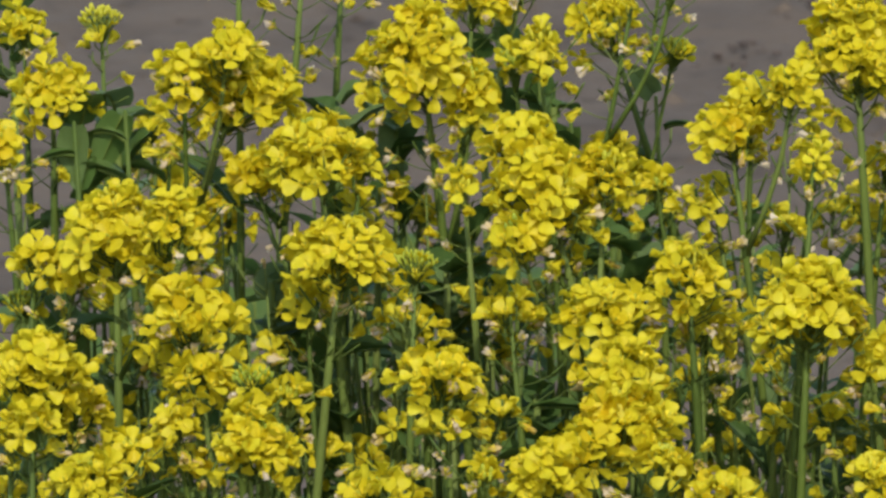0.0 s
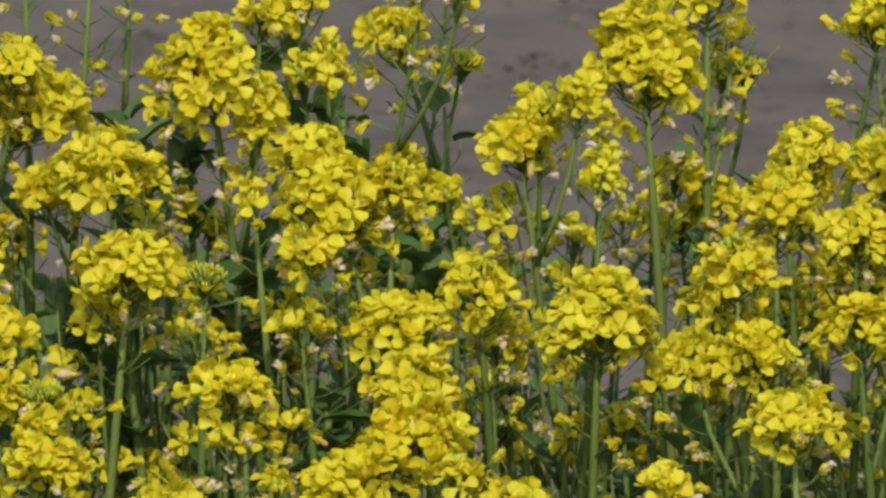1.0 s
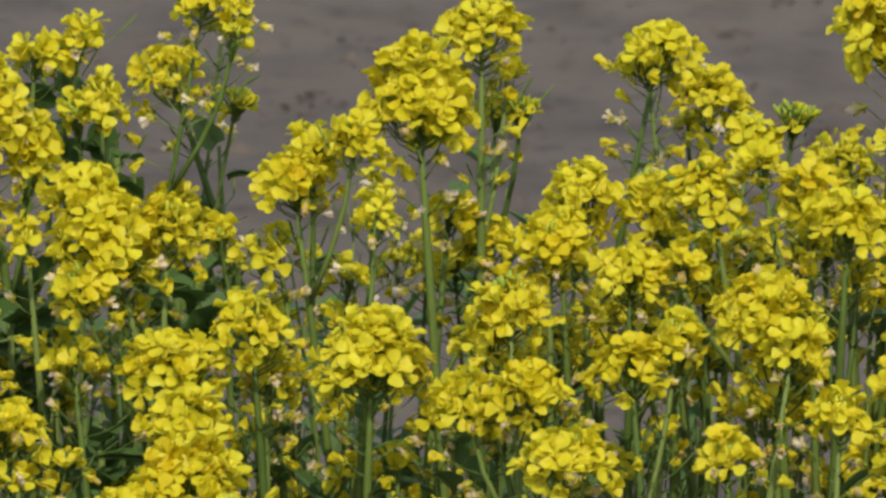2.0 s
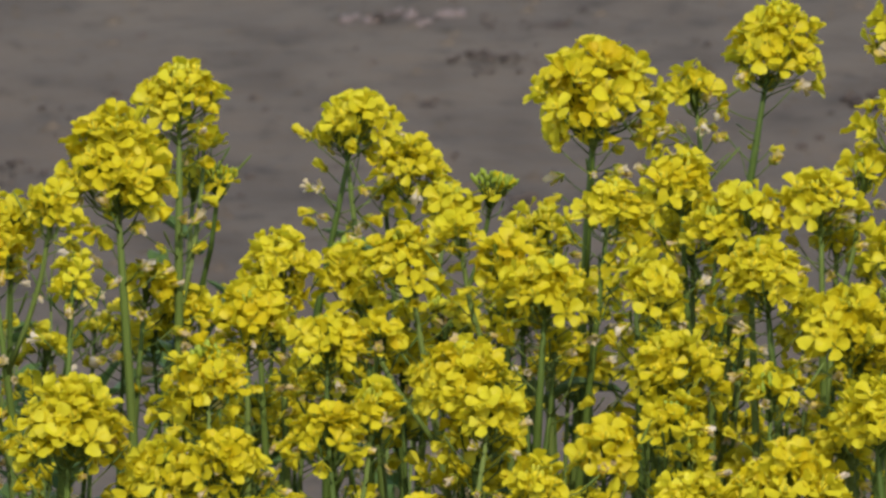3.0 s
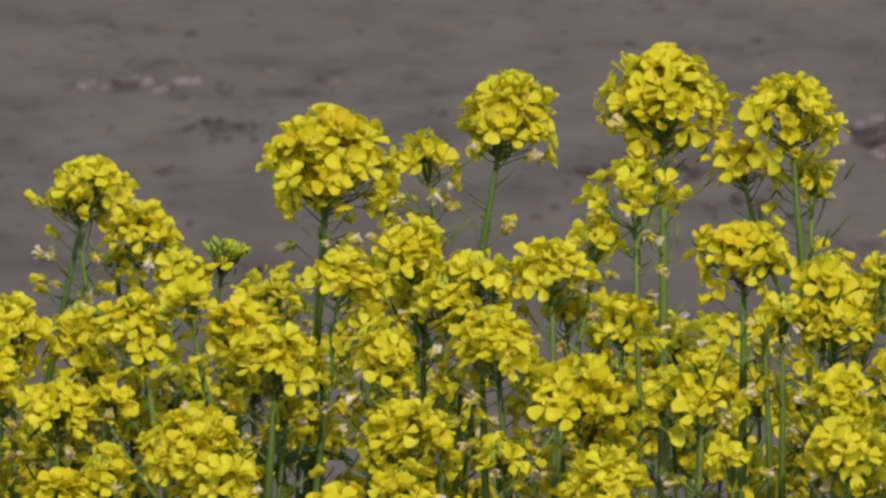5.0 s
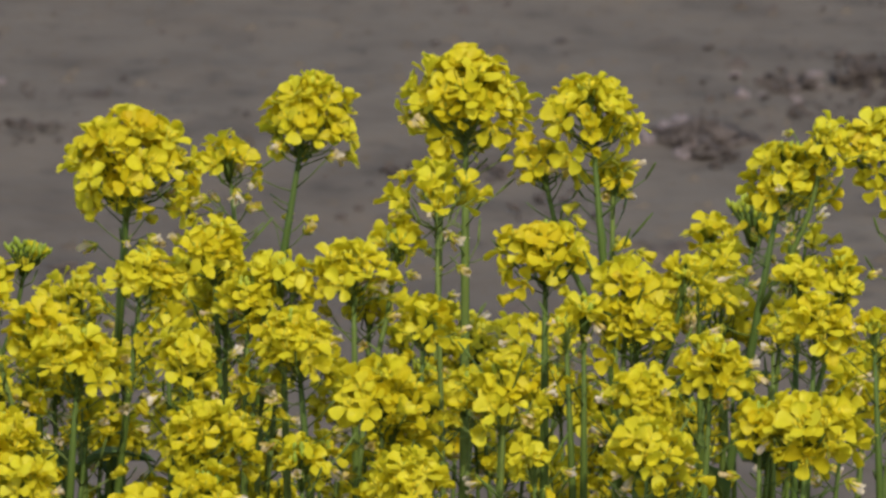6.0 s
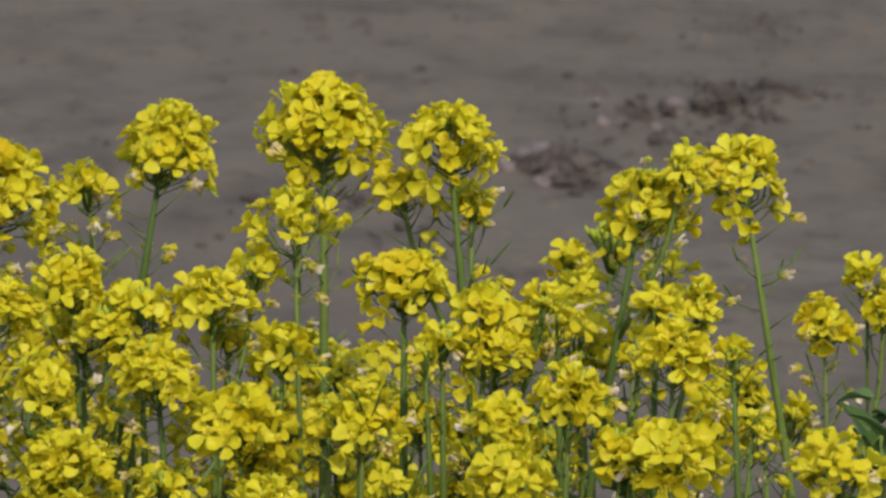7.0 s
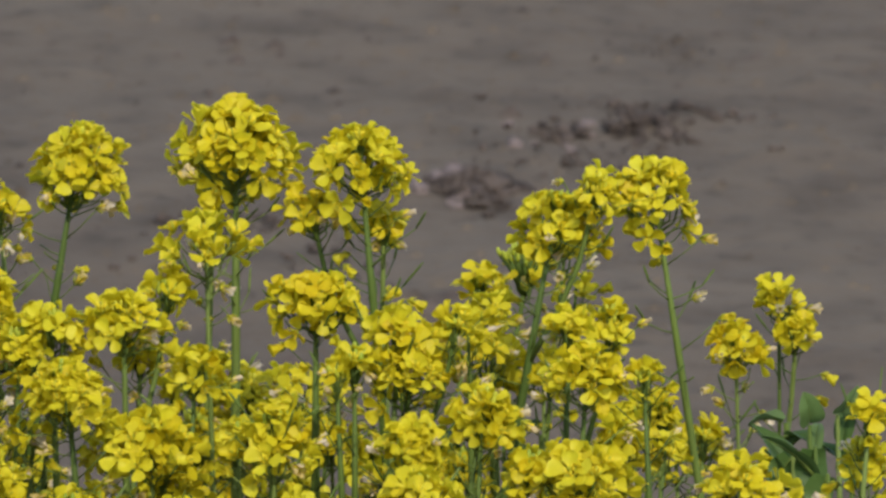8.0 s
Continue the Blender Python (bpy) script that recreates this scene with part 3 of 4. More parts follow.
rape(-0.190, 4.698, 0.794, 0.032, 0.024, 0.00, "", [(0.020, 0.020, -0.019, 0.038, 0.031, "")], leaves=2, low=1)
rape(-0.106, 4.509, 0.837, 0.042, 0.034, 0.00, "", leaves=2, low=1)
rape(-0.036, 4.502, 0.840, 0.049, 0.040, 0.20, "", [(-0.033, 0.039, -0.013, 0.036, 0.036, "")], leaves=2, low=1)
rape(-0.124, 4.473, 0.812, 0.046, 0.036, 0.00, "", leaves=2, low=1)
rape(-0.078, 4.448, 0.802, 0.048, 0.029, 0.00, "", [(0.030, -0.008, 0.002, 0.026, 0.026, "")], leaves=2, low=1)
rape(-0.146, 4.414, 0.789, 0.048, 0.032, 0.00, "", [(-0.014, 0.012, -0.022, 0.036, 0.022, "")], leaves=2, low=1)
rape(0.076, 4.598, 0.928, 0.078, 0.049, -0.026, "", [(-0.002, -0.016, -0.022, 0.030, 0.017, "")], leaves=1, low=1)
rape(0.137, 4.763, 0.901, 0.038, 0.022, 0.00, "", [(-0.022, 0.013, -0.029, 0.021, 0.014, "d")], leaves=1, low=1)
rape(0.083, 4.507, 0.871, 0.043, 0.031, -0.10, "", leaves=1, low=1)
rape(0.122, 4.516, 0.884, 0.043, 0.033, 0.00, "", [(0.009, 0.031, -0.030, 0.049, 0.033, "")], leaves=1, low=1)
rape(0.046, 4.450, 0.832, 0.058, 0.032, 0.00, "", [(-0.014, 0.037, -0.023, 0.029, 0.023, ""), (0.005, 0.033, -0.038, 0.023, 0.016, "d")], leaves=2, low=1)
rape(-0.001, 4.383, 0.795, 0.058, 0.040, 0.02, "", [(0.008, 0.002, -0.031, 0.044, 0.029, "")], leaves=2, low=1)
rape(-0.077, 4.355, 0.765, 0.051, 0.029, 0.00, "", [(0.026, 0.015, 0.013, 0.028, 0.028, "")], leaves=2, low=1)
rape(-0.132, 4.348, 0.751, 0.057, 0.030, 0.00, "", [(-0.036, 0.009, -0.007, 0.042, 0.031, "")], leaves=2, low=1)
rape(0.116, 4.365, 0.804, 0.060, 0.040, 0.00, "", leaves=1, low=1)
rape(0.077, 4.319, 0.765, 0.043, 0.031, 0.00, "", [(0.038, 0.005, 0.012, 0.040, 0.028, "")], leaves=1, low=1)
rape(0.040, 4.289, 0.751, 0.037, 0.022, 0.00, "", leaves=2, low=1)
rape(-0.111, 4.292, 0.725, 0.056, 0.028, 0.00, "", leaves=2, low=1)
rape(-0.022, 4.271, 0.731, 0.037, 0.021, 0.00, "", leaves=2, low=1)
rape(0.122, 4.254, 0.748, 0.046, 0.031, 0.00, "", leaves=1, low=1)
rape(0.076, 4.250, 0.734, 0.040, 0.018, 0.00, "", leaves=1, low=1)
rape(0.022, 4.480, 0.842, 0.039, 0.029, 0.00, "", [(-0.026, 0.008, 0.015, 0.029, 0.020, "")], leaves=2, low=1)
rape(0.105, 4.435, 0.836, 0.038, 0.029, 0.00, "", leaves=1, low=1)
rape(-0.058, 4.485, 0.701, 0.032, 0.023, 0.00, "d", leaves=2, low=1)
rape(-0.347, 4.545, 0.812, 0.033, 0.029, 0.00, "", leaves=3, low=1)
rape(0.188, 4.804, 0.926, 0.061, 0.045, -0.14, "", leaves=1, low=1)
rape(0.272, 4.620, 0.963, 0.077, 0.049, 0.026, "", leaves=1, low=1)
rape(0.248, 4.500, 0.921, 0.062, 0.033, 0.026, "d", thick=0.6, leaves=1, low=1)
rape(0.262, 4.660, 0.946, 0.043, 0.036, -0.027, "", thick=0.9, leaves=1, low=1)
rape(0.341, 4.581, 0.958, 0.059, 0.035, 0.02, "", [(-0.025, 0.019, -0.033, 0.040, 0.022, ""), (0.017, 0.022, -0.043, 0.025, 0.024, "")], leaves=1, low=1)
rape(0.160, 4.483, 0.872, 0.046, 0.026, 0.03, "", leaves=1, low=1)
rape(0.201, 4.480, 0.878, 0.049, 0.029, 0.00, "", [(0.026, 0.017, 0.014, 0.029, 0.018, ""), (0.012, 0.037, -0.028, 0.026, 0.026, "")], leaves=1, low=1)
rape(0.167, 4.434, 0.844, 0.055, 0.035, 0.00, "", leaves=1, low=1)
rape(0.213, 4.373, 0.827, 0.060, 0.033, 0.00, "", [(0.007, 0.011, -0.022, 0.041, 0.026, "")], leaves=1, low=1)
rape(0.310, 4.475, 0.892, 0.058, 0.031, 0.00, "", leaves=1, low=1)
rape(0.355, 4.437, 0.879, 0.039, 0.023, 0.00, "", [(0.006, -0.008, -0.023, 0.049, 0.029, ""), (0.032, -0.004, 0.004, 0.026, 0.019, "")], leaves=1, low=1)
rape(0.261, 4.797, 0.797, 0.035, 0.024, 0.00, "", leaves=1, low=1)
rape(0.279, 4.350, 0.827, 0.053, 0.026, 0.00, "", [(0.001, -0.004, 0.018, 0.022, 0.014, "")], leaves=1, low=1)
rape(0.359, 4.351, 0.832, 0.041, 0.022, 0.00, "", leaves=1, low=1)
rape(0.396, 4.355, 0.845, 0.037, 0.029, -0.06, "", leaves=1, low=1)
rape(0.355, 4.293, 0.809, 0.045, 0.034, 0.00, "", leaves=1, low=1)
rape(0.223, 4.303, 0.789, 0.053, 0.028, 0.00, "", leaves=1, low=1)
rape(0.168, 4.333, 0.792, 0.028, 0.022, 0.00, "", leaves=1, low=1)
rape(0.119, 4.730, 0.786, 0.034, 0.024, 0.00, "", leaves=1, low=1)
rape(0.153, 4.555, 0.798, 0.033, 0.020, 0.00, "d", leaves=1, low=1)
rape(0.417, 4.297, 0.823, 0.025, 0.025, 0.00, "", leaves=1, low=1)
rape(0.294, 4.307, 0.801, 0.022, 0.013, 0.00, "", leaves=1, low=1)
rape(0.015, 4.348, 0.778, 0.038, 0.025, 0.00, "", leaves=2, low=1)
rape(0.451, 4.512, 0.933, 0.054, 0.039, -0.17, "", [(0.019, -0.023, 0.018, 0.029, 0.023, "")], leaves=1, low=1)
rape(0.505, 4.519, 0.949, 0.055, 0.038, 0.17, "", thick=0.85, leaves=1, low=1)
rape(0.429, 4.750, 0.860, 0.034, 0.019, 0.00, "", [(0.030, 0.028, -0.001, 0.042, 0.024, "g")], leaves=1, low=1)
rape(0.587, 4.769, 0.818, 0.038, 0.028, 0.02, "", thick=0.55, leaves=1, low=1)
rape(0.623, 4.844, 0.837, 0.035, 0.021, 0.04, "", [(0.009, -0.018, -0.017, 0.031, 0.019, "")], thick=0.5, leaves=1, low=1)
rape(0.448, 4.416, 0.884, 0.026, 0.019, 0.00, "", [(0.026, 0.016, -0.001, 0.023, 0.029, "")], leaves=1, low=1)
rape(0.455, 4.370, 0.866, 0.047, 0.028, 0.00, "", leaves=1, low=1)
rape(0.442, 4.291, 0.824, 0.065, 0.028, 0.00, "", leaves=1, low=1)
rape(0.531, 4.256, 0.822, 0.052, 0.025, 0.00, "", leaves=1, low=1)
rape(0.357, 4.294, 0.811, 0.041, 0.018, 0.00, "", leaves=1, low=1)
rape(0.397, 4.359, 0.844, 0.038, 0.022, 0.00, "", leaves=1, low=1)
rape(0.353, 4.341, 0.829, 0.041, 0.021, 0.00, "", leaves=1, low=1)
rape(0.536, 4.835, 0.760, 0.046, 0.028, 0.00, "", leaves=1, low=1)
rape(0.576, 4.841, 0.745, 0.039, 0.019, 0.00, "", leaves=1, low=1)
rape(0.608, 4.723, 0.754, 0.021, 0.015, 0.00, "", leaves=1, low=1)
rape(0.605, 4.304, 0.855, 0.023, 0.018, 0.00, "", [(0.001, 0.027, -0.031, 0.027, 0.031, "")], leaves=1, low=1)
rape(0.402, 4.526, 0.858, 0.043, 0.026, 0.00, "d", leaves=1, low=1)
rape(0.241, 4.437, 0.855, 0.035, 0.022, 0.00, "", leaves=1, low=1)
rape(0.486, 4.365, 0.864, 0.019, 0.019, 0.00, "", leaves=1, low=1)
rape(-0.335, 4.713, 0.922, 0.055, 0.029, -0.18, "", [(0.017, -0.010, -0.019, 0.020, 0.014, "")], thick=0.6, leaves=3, low=1)
rape(-0.529, 4.833, 0.926, 0.042, 0.032, 0.02, "", leaves=3, low=1)
rape(-0.584, 4.739, 0.935, 0.038, 0.027, 0.02, "", leaves=3, low=1)
rape(-0.543, 4.752, 0.935, 0.038, 0.028, -0.05, "", leaves=3, low=1)
rape(-0.443, 4.765, 0.879, 0.041, 0.017, 0.00, "", [(0.028, -0.001, 0.009, 0.028, 0.021, "")], leaves=3, low=1)
rape(-0.075, 4.764, 0.877, 0.038, 0.024, 0.00, "", leaves=2, low=1)
rape(-0.331, 4.856, 0.918, 0.039, 0.028, -0.15, "", thick=0.5, leaves=3, low=1)
rape(-0.487, 4.718, 0.770, 0.021, 0.024, 0.02, "d", leaves=3, low=1)
rape(-0.430, 4.543, 0.803, 0.020, 0.020, 0.02, "", leaves=3, low=1)
rape(-0.329, 4.860, 0.734, 0.018, 0.014, 0.00, "", leaves=3, low=1)
rape(-0.296, 4.568, 0.791, 0.036, 0.023, 0.00, "d", [(-0.026, 0.039, 0.003, 0.017, 0.017, "")], leaves=3, low=1)
rape(-0.223, 4.488, 0.825, 0.029, 0.033, 0.00, "d", leaves=3, low=1)
rape(0.420, 4.581, 0.844, 0.040, 0.036, 0.00, "d", leaves=1, low=1)
rape(0.329, 4.426, 0.864, 0.029, 0.016, 0.00, "", leaves=1, low=1)
rape(0.510, 4.450, 0.808, 0.023, 0.019, 0.00, "d", leaves=1, low=1)
rape(-0.296, 4.304, 0.693, 0.034, 0.025, 0.00, "", leaves=3, low=1)
rape(-0.337, 4.311, 0.694, 0.038, 0.025, 0.00, "", leaves=3, low=1)
rape(-0.243, 4.529, 0.702, 0.036, 0.023, 0.00, "d", [(0.005, 0.006, -0.035, 0.033, 0.023, "d")], leaves=3, low=1)
rape(-0.212, 4.462, 0.689, 0.026, 0.023, 0.00, "d", leaves=3, low=1)
rape(-0.602, 4.377, 0.677, 0.028, 0.023, 0.00, "", leaves=3, low=1)
rape(-0.662, 4.397, 0.687, 0.035, 0.019, 0.00, "", leaves=3, low=1)
rape(-0.577, 4.422, 0.660, 0.035, 0.022, 0.00, "d", leaves=3, low=1)
rape(-0.466, 4.516, 0.666, 0.026, 0.016, 0.00, "d", leaves=3, low=1)
rape(-0.537, 4.742, 0.619, 0.021, 0.014, 0.00, "", leaves=3, low=1)
rape(-0.292, 4.556, 0.692, 0.030, 0.023, 0.00, "d", leaves=3, low=1)
rape(-0.396, 4.418, 0.695, 0.029, 0.019, 0.00, "d", leaves=3, low=1)
rape(0.142, 4.483, 0.861, 0.042, 0.029, 0.00, "", leaves=1, low=1)
rape(0.111, 4.815, 0.817, 0.035, 0.024, 0.00, "", leaves=1, low=1)
rape(0.165, 4.576, 0.813, 0.033, 0.023, 0.00, "d", leaves=1, low=1)
rape(0.322, 4.851, 0.783, 0.046, 0.028, 0.00, "d", leaves=1, low=1)
rape(0.318, 4.419, 0.859, 0.022, 0.014, 0.00, "", leaves=1, low=1)
rape(0.245, 4.794, 0.787, 0.028, 0.017, 0.00, "d", leaves=1, low=1)
rape(0.266, 4.373, 0.831, 0.032, 0.019, 0.00, "", leaves=1, low=1)
rape(0.558, 4.824, 0.739, 0.038, 0.024, 0.00, "d", leaves=1, low=1)
rape(0.563, 4.721, 0.772, 0.027, 0.015, 0.00, "", leaves=1, low=1)
rape(-0.119, 4.480, 0.818, 0.045, 0.029, 0.00, "", leaves=2, low=1)
rape(-0.056, 4.529, 0.810, 0.036, 0.026, 0.00, "d", leaves=2, low=1)
rape(0.096, 4.504, 0.841, 0.029, 0.023, 0.00, "d", leaves=1, low=1)
rape(0.047, 4.764, 0.778, 0.035, 0.024, 0.00, "", leaves=2, low=1)
rape(-0.001, 4.579, 0.798, 0.023, 0.023, 0.00, "d", leaves=2, low=1)
rape(0.426, 4.660, 0.855, 0.041, 0.031, 0.00, "d", thick=0.7, leaves=1, low=1)
rape(0.451, 4.580, 0.834, 0.037, 0.029, 0.00, "d", thick=0.7, leaves=1, low=1)
rape(0.353, 4.250, 0.818, 0.047, 0.024, 0.00, "", thick=0.7, leaves=1, low=1)
rape(0.474, 4.620, 0.875, 0.031, 0.020, 0.00, "d", thick=0.7, leaves=1, low=1)
rape(0.483, 4.460, 0.811, 0.036, 0.022, 0.00, "", thick=0.7, leaves=1, low=1)
rape(0.522, 4.600, 0.804, 0.036, 0.024, 0.00, "", thick=0.7, leaves=1, low=1)
rape(0.429, 4.600, 0.824, 0.037, 0.026, 0.00, "d", thick=0.7, leaves=1, low=1)
rape(0.383, 4.560, 0.845, 0.039, 0.026, 0.00, "", thick=0.7, leaves=1, low=1)
rape(0.174, 4.260, 0.756, 0.060, 0.035, 0.00, "", thick=0.7, leaves=1, low=1)
rape(0.209, 4.360, 0.759, 0.039, 0.029, 0.00, "", thick=0.7, leaves=1, low=1)
rape(0.465, 4.600, 0.900, 0.033, 0.020, 0.00, "d", thick=0.7, leaves=1, low=1)


# smaller heads and leafy shoots between and behind the tall plants
def back_rank():
    rng = random.Random(11)
    tall = [ob for ob in scene.objects if ob.name.startswith("rapeseed_plant")]
    spots = [(ob.location + next(c.location for c in ob.children if c.name.startswith("flower_head"))) for ob in tall]
    for k, p in enumerate(spots):
        if p.z > 0.84 or p.x > 0.42 or rng.random() < (0.55 if p.x < -0.2 else 0.2):
            continue
        rape(p.x + rng.uniform(-0.045, 0.045), p.y + rng.uniform(0.05, 0.3), p.z - rng.uniform(0.035, 0.10), rng.uniform(0.025, 0.045),
             rng.uniform(0.018, 0.03), rng.uniform(-0.05, 0.05), rng.choice(("", "d", "d")), joined=True, thick=0.65, leaves=1, low=2 if p.x < -0.05 else 0)


def bare_stalk(x, y, z, bow):
    """A thin bare stalk bent by the wind."""
    sh = Shape()
    n = 8
    sh.tube([Vector((bow * (i / n) ** 2.5, 0, z * i / n - 0.01)) for i in range(n + 1)], [0.0014 - 0.0009 * i / n for i in range(n + 1)], 5)
    ob = new("bare_stalk", sh.mesh("bare_stalk", STEM))
    ob.location = (x, y, 0)
    tagged(ob, "thin bare green stalk bending over beside the bed", "stalk")


def round_shoot(x, y, z, count, size=1.0):
    """A shoot that ends in a tuft of broad round leaves."""
    rng = random.Random(int(x * 5000) + int(z * 900))
    shoot = new("leafy_shoot")
    shoot.location = (x, y, 0)
    sh = Shape()
    sh.tube([Vector((0.02, 0.01, -0.02)), Vector((0.01, 0, z * 0.5)), Vector((0, 0, z))], [0.004, 0.0035, 0.002], 7)
    part("stem", sh.mesh("stem", STEM), shoot)
    for k in range(count):
        leafy_at(shoot, rng, Vector((0, 0, z - 0.06 * k / count)), False, size, ROUND_LEAVES)
    tagged(shoot, "young rapeseed shoot with broad round dark green leaves", "plant", "leafy shoots in the bed")


back_rank()


def add_leaf(sh, shape, m):
    start = len(sh.v)
    sh.v.extend(m @ v.co for v in shape.vertices)
    for f in shape.polygons:
        sh.face(tuple(start + i for i in f.vertices), f.material_index)


def undergrowth():
    """The leafy tangle that fills the dense end of the bed."""
    rng, sh = random.Random(4), Shape()
    for k in range(120):
        x = -0.80 + 0.78 * rng.random() ** 1.15
        y, z = rng.uniform(4.72, 5.45), rng.uniform(0.52, 0.715) - 0.14 * max(0.0, x + 0.3)
        lean = Vector((rng.uniform(-0.05, 0.05), rng.uniform(-0.03, 0.03), 0))
        foot = Vector((x, y, 0))
        pts = [foot - Vector((0, 0, 0.02)), foot + lean * 0.4 + Vector((0, 0, z * 0.5)), foot + lean + Vector((0, 0, z))]
        sh.tube(pts, [0.003, 0.0025, 0.0010], 5, 1)
        for j in range(9):
            u = 0.15 + 0.85 * (j + rng.random()) / 9
            m = Matrix.Translation(pts[1].lerp(pts[2], u)) @ Matrix.Rotation(rng.uniform(0, 6.28), 4, "Z") @ Matrix.Rotation(rng.uniform(-0.7, 0.6), 4, "Y") @ Matrix.Scale(rng.uniform(0.4, 0.85), 4)
            add_leaf(sh, rng.choice(LOWER_LEAVES + ROUND_LEAVES), m)
    tagged(new("undergrowth", sh.mesh("undergrowth", LEAF, STEM)), "dense dark green leaves and stems low in the flower bed", "foliage", kind="stuff")


def thin_stems():
    """Thin pale stalks with spent pods between the flowering stems."""
    rng, sh = random.Random(8), Shape()
    for k in range(115):
        x, y = rng.uniform(-0.72, 0.50), rng.uniform(4.55, 5.05)
        z = rng.uniform(0.60, 0.78)
        lean = Vector((rng.uniform(-0.06, 0.06), rng.uniform(-0.05, 0.05), 0))
        foot = Vector((x, y, 0)) - lean
        pts = [foot - Vector((0, 0, 0.02)), foot + lean * rng.uniform(0.2, 0.6) + Vector((0, 0, z * 0.5)), foot + lean * 0.75 + Vector((0, 0, z * 0.85)), foot + lean + Vector((0, 0, z))]
        sh.tube(pts, [0.0024, 0.0020, 0.0014, 0.0006], 5)
        for j in range(rng.randint(5, 11)):
            root = pts[2].lerp(pts[3], rng.random()) if rng.random() < 0.6 else pts[1].lerp(pts[2], rng.uniform(0.4, 1))
            d = Vector((rng.uniform(-1, 1), rng.uniform(-1, 1), rng.uniform(0.1, 1.1))).normalized()
            end = root + d * rng.uniform(0.010, 0.022)
            tip = end + (d + Vector((0, 0, 0.6))).normalized() * rng.uniform(0.006, 0.022)
            sh.tube([root, end, end.lerp(tip, 0.5), tip], [0.0004, 0.0004, 0.0007, 0.0003], 4)
            if rng.random() < 0.55:
                add_petals(sh, facing(end, (d.x, d.y, rng.uniform(-0.8, 0.5)), rng.uniform(0, 6.28), rng.uniform(0.7, 1.0)), rng.choice(DROOPED), 1)
    tagged(new("thin_stems", sh.mesh("thin_stems", STEM, WITHERED)), "tangle of thin green stalks with slender young pods and withered petals", "stems", kind="stuff")


def thin_rank():
    """Slight late plants that fill the gaps of the bed."""
    rng = random.Random(31)
    for k in range(32):
        x = -0.12 + 0.62 * (k + rng.random()) / 32
        rape(x, rng.uniform(4.5, 4.85), rng.uniform(0.70, 0.815 if x < 0.42 else 0.755), rng.uniform(0.034, 0.055), rng.uniform(0.024, 0.036), rng.uniform(-0.08, 0.08), "",
             joined=True, thick=0.65, leaves=1, low=0)
    for k in range(40):
        x = -0.70 + 1.18 * (k + rng.random()) / 40
        rape(x, rng.uniform(4.55, 4.95), rng.uniform(0.66, 0.775), rng.uniform(0.022, 0.040), rng.uniform(0.016, 0.028),
             rng.uniform(-0.08, 0.08), rng.choice(("d", "d", "")), joined=True, thick=0.5, leaves=0, low=0)


def broad_leaf_shoot(x, y, z, tilt, size, droop=True, rounded=False):
    """A shoot with one broad leaf held upright or hanging at its top, and smaller leaves below."""
    rng = random.Random(int(x * 7000) + int(z * 1300))
    shoot = new("leafy_shoot")
    shoot.location = (x, y, 0)
    sh = Shape()
    sh.tube([Vector((0.015, 0.01, -0.02)), Vector((0.012, 0.005, z * 0.5)), Vector((0.004, 0, z * 0.9)), Vector((0, 0, z))], [0.0035, 0.003, 0.0022, 0.0012], 7)
    part("stem", sh.mesh("stem", STEM), shoot)
    along = Vector((math.sin(tilt), -0.25, -math.cos(tilt) if droop else math.cos(tilt))).normalized()
    across = Vector((1, 0.3, 0)).cross(along).cross(along).normalized()
    m = Matrix.Translation((0, 0, z)) @ Matrix((along, across, along.cross(across))).transposed().to_4x4() @ Matrix.Scale(size, 4)
    part("leaf", ROUND_LEAVES[2] if rounded else LOWER_LEAVES[rng.choice((1, 3))], shoot, m)
    for k in range(3):
        leafy_at(shoot, rng, Vector((0.003, 0, z - 0.02 - 0.025 * k)), False, 0.9)
    tagged(shoot, "upright rapeseed shoot with a broad drooping grey-green leaf", "plant", "leafy shoots in the bed")


undergrowth()
thin_stems()
thin_rank()
broad_leaf_shoot(-0.674, 4.660, 0.817, 0.10, 0.50)
broad_leaf_shoot(-0.646, 4.680, 0.821, -0.35, 0.55)
broad_leaf_shoot(-0.527, 4.740, 0.814, 0.90, 0.36)
broad_leaf_shoot(-0.489, 4.740, 0.811, 0.10, 0.40)
broad_leaf_shoot(-0.407, 4.800, 0.831, 0.25, 0.50)
broad_leaf_shoot(-0.386, 4.780, 0.801, -0.20, 0.48)
broad_leaf_shoot(-0.351, 4.820, 0.740, 0.15, 0.55)
broad_leaf_shoot(-0.433, 4.800, 0.862, 1.00, 0.40)
broad_leaf_shoot(-0.457, 4.720, 0.739, 0.20, 0.62)
broad_leaf_shoot(-0.438, 4.740, 0.729, -0.20, 0.60)
broad_leaf_shoot(-0.529, 4.660, 0.700, 0.30, 0.55)
broad_leaf_shoot(-0.468, 4.660, 0.722, -0.10, 0.50)
broad_leaf_shoot(-0.339, 4.850, 0.806, -0.70, 0.32, False)
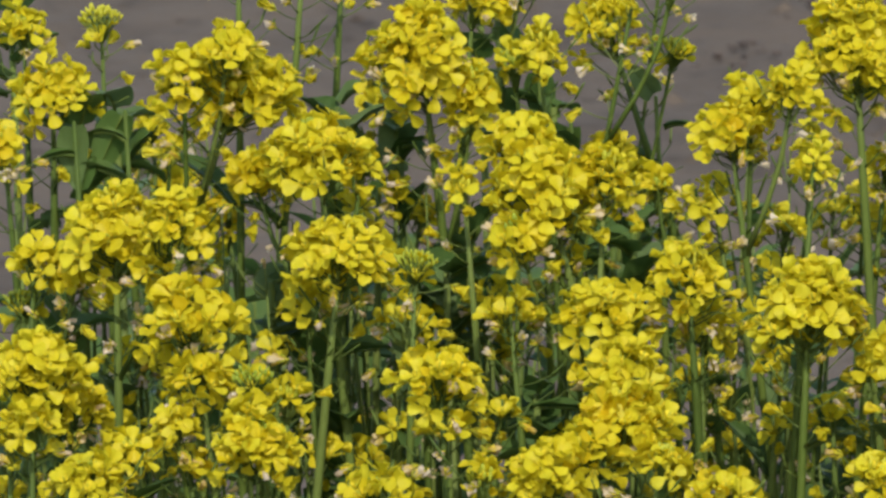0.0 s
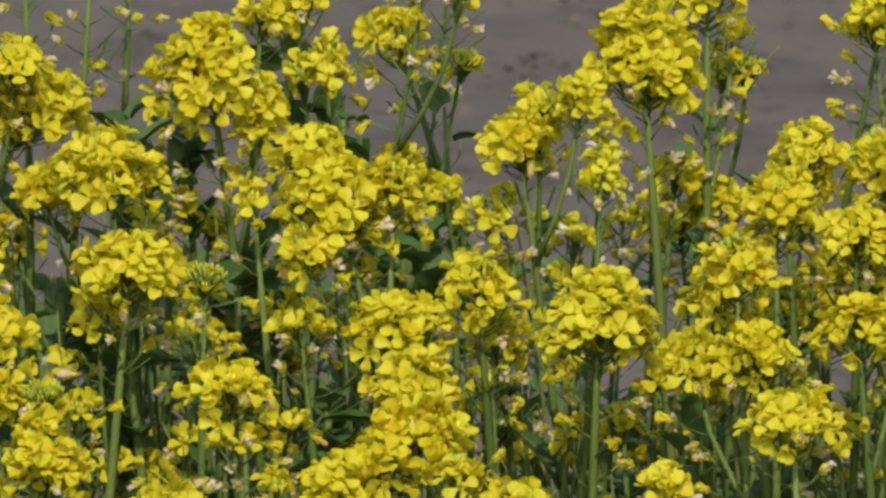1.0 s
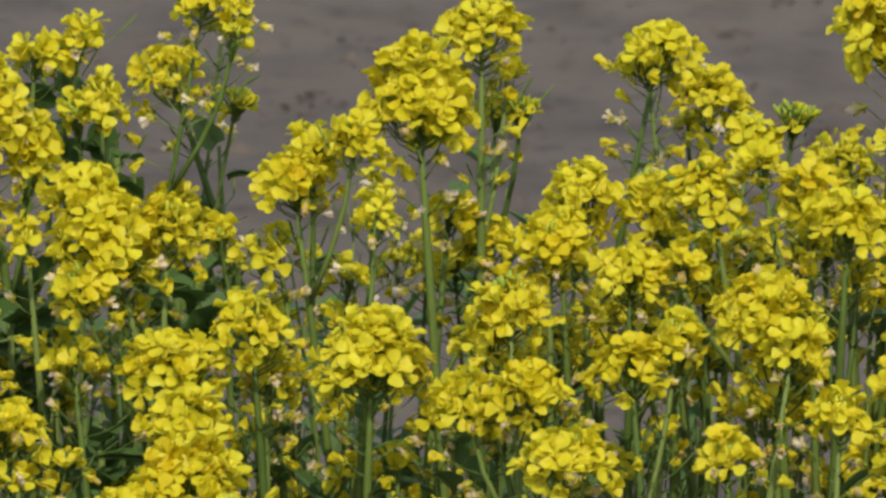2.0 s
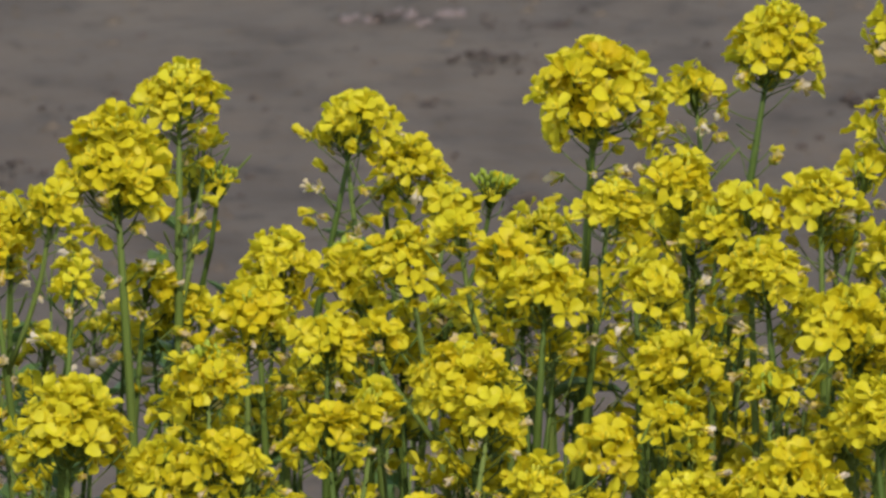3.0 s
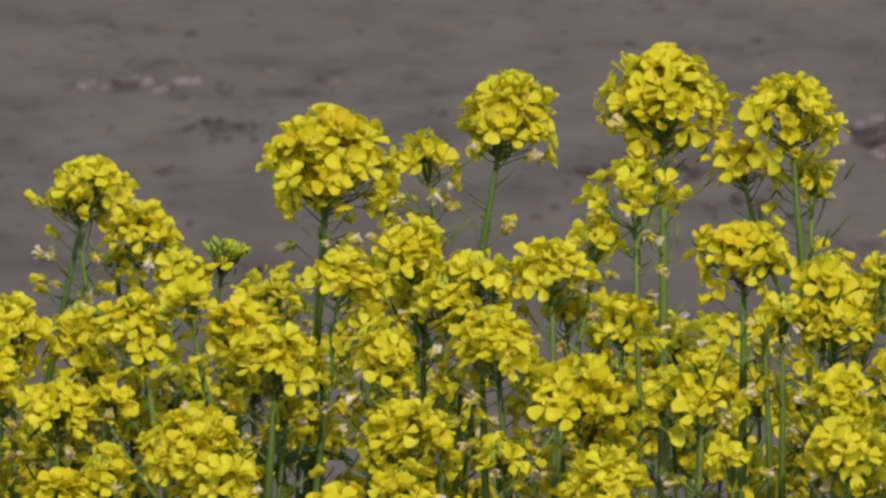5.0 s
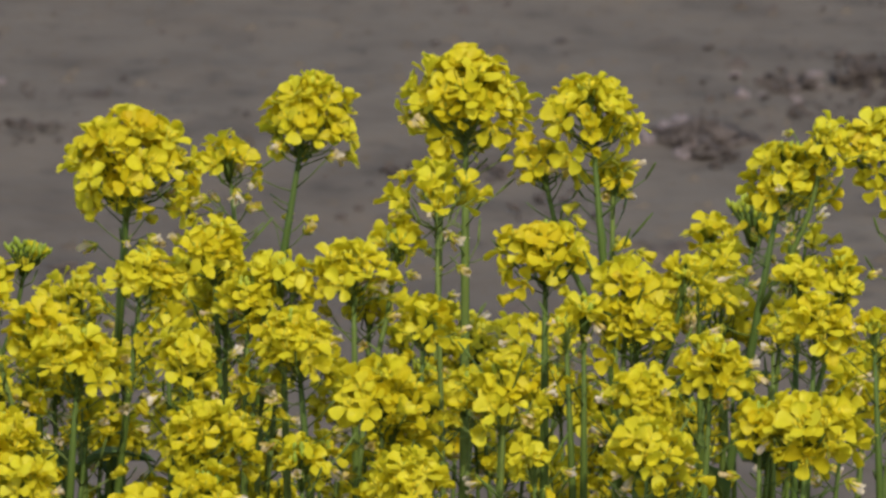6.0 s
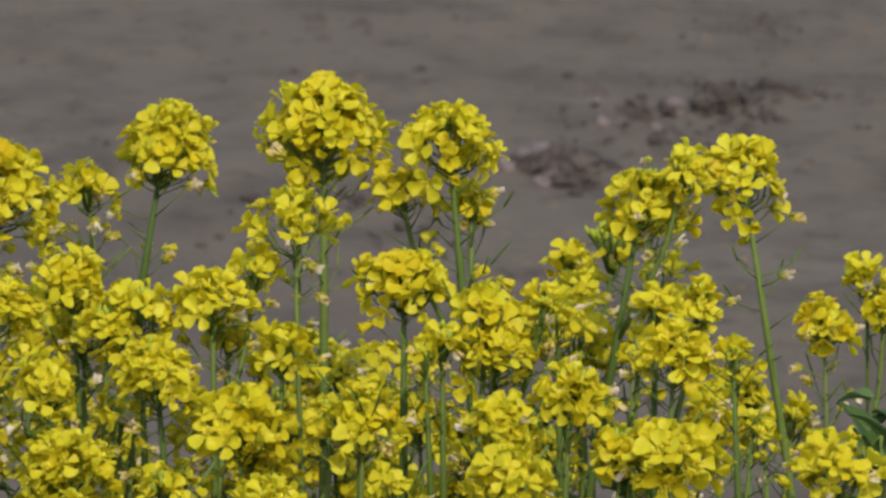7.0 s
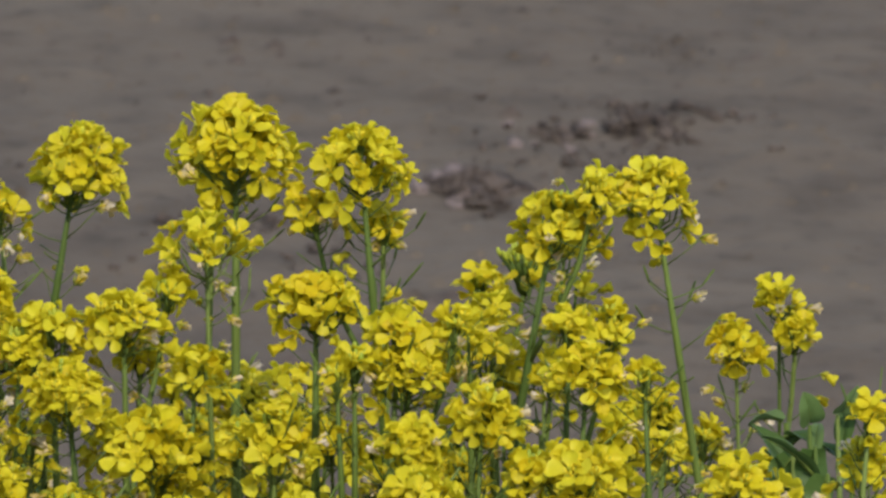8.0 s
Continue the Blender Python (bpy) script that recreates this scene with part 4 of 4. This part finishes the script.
broad_leaf_shoot(0.039, 4.520, 0.765, 0.10, 0.42)
broad_leaf_shoot(-0.179, 4.420, 0.720, 0.80, 0.45)
broad_leaf_shoot(0.606, 4.560, 0.802, -0.25, 0.48, False, rounded=True)
broad_leaf_shoot(0.625, 4.580, 0.805, 0.50, 0.48, False, rounded=True)
broad_leaf_shoot(0.607, 4.540, 0.793, 0.10, 0.62, True, rounded=True)
broad_leaf_shoot(0.598, 4.570, 0.782, -0.50, 0.47, True, rounded=True)
broad_leaf_shoot(0.636, 4.600, 0.782, 0.30, 0.55, True, rounded=True)
broad_leaf_shoot(0.612, 4.520, 0.780, -0.20, 0.55, True, rounded=True)
round_shoot(0.603, 4.640, 0.790, 7, 0.5)
round_shoot(-0.677, 4.700, 0.805, 8, 0.77)
round_shoot(-0.668, 4.800, 0.800, 7, 0.84)
round_shoot(-0.525, 4.750, 0.813, 6, 0.70)
round_shoot(-0.488, 4.750, 0.810, 6, 0.70)
round_shoot(-0.443, 4.720, 0.735, 10, 0.90)
round_shoot(-0.450, 4.650, 0.734, 9, 0.90)
round_shoot(-0.342, 4.700, 0.747, 8, 0.84)
round_shoot(-0.358, 4.750, 0.728, 8, 0.84)
round_shoot(-0.452, 4.900, 0.854, 5, 0.70)
round_shoot(-0.428, 4.850, 0.805, 6, 0.63)
round_shoot(-0.398, 4.800, 0.806, 6, 0.63)
round_shoot(-0.523, 4.600, 0.684, 8, 0.90)
round_shoot(-0.509, 4.600, 0.657, 8, 0.90)
round_shoot(-0.388, 4.550, 0.676, 8, 0.90)
round_shoot(-0.674, 4.600, 0.703, 8, 0.84)
round_shoot(-0.561, 4.700, 0.713, 8, 0.90)
round_shoot(-0.748, 4.900, 0.844, 6, 0.84)
round_shoot(0.069, 4.600, 0.754, 5, 0.56)
round_shoot(0.404, 4.650, 0.775, 7, 0.70)
round_shoot(0.453, 4.600, 0.789, 6, 0.70)
bare_stalk(0.638, 4.700, 0.824, 0.03)
bare_stalk(0.664, 4.750, 0.804, 0.05)
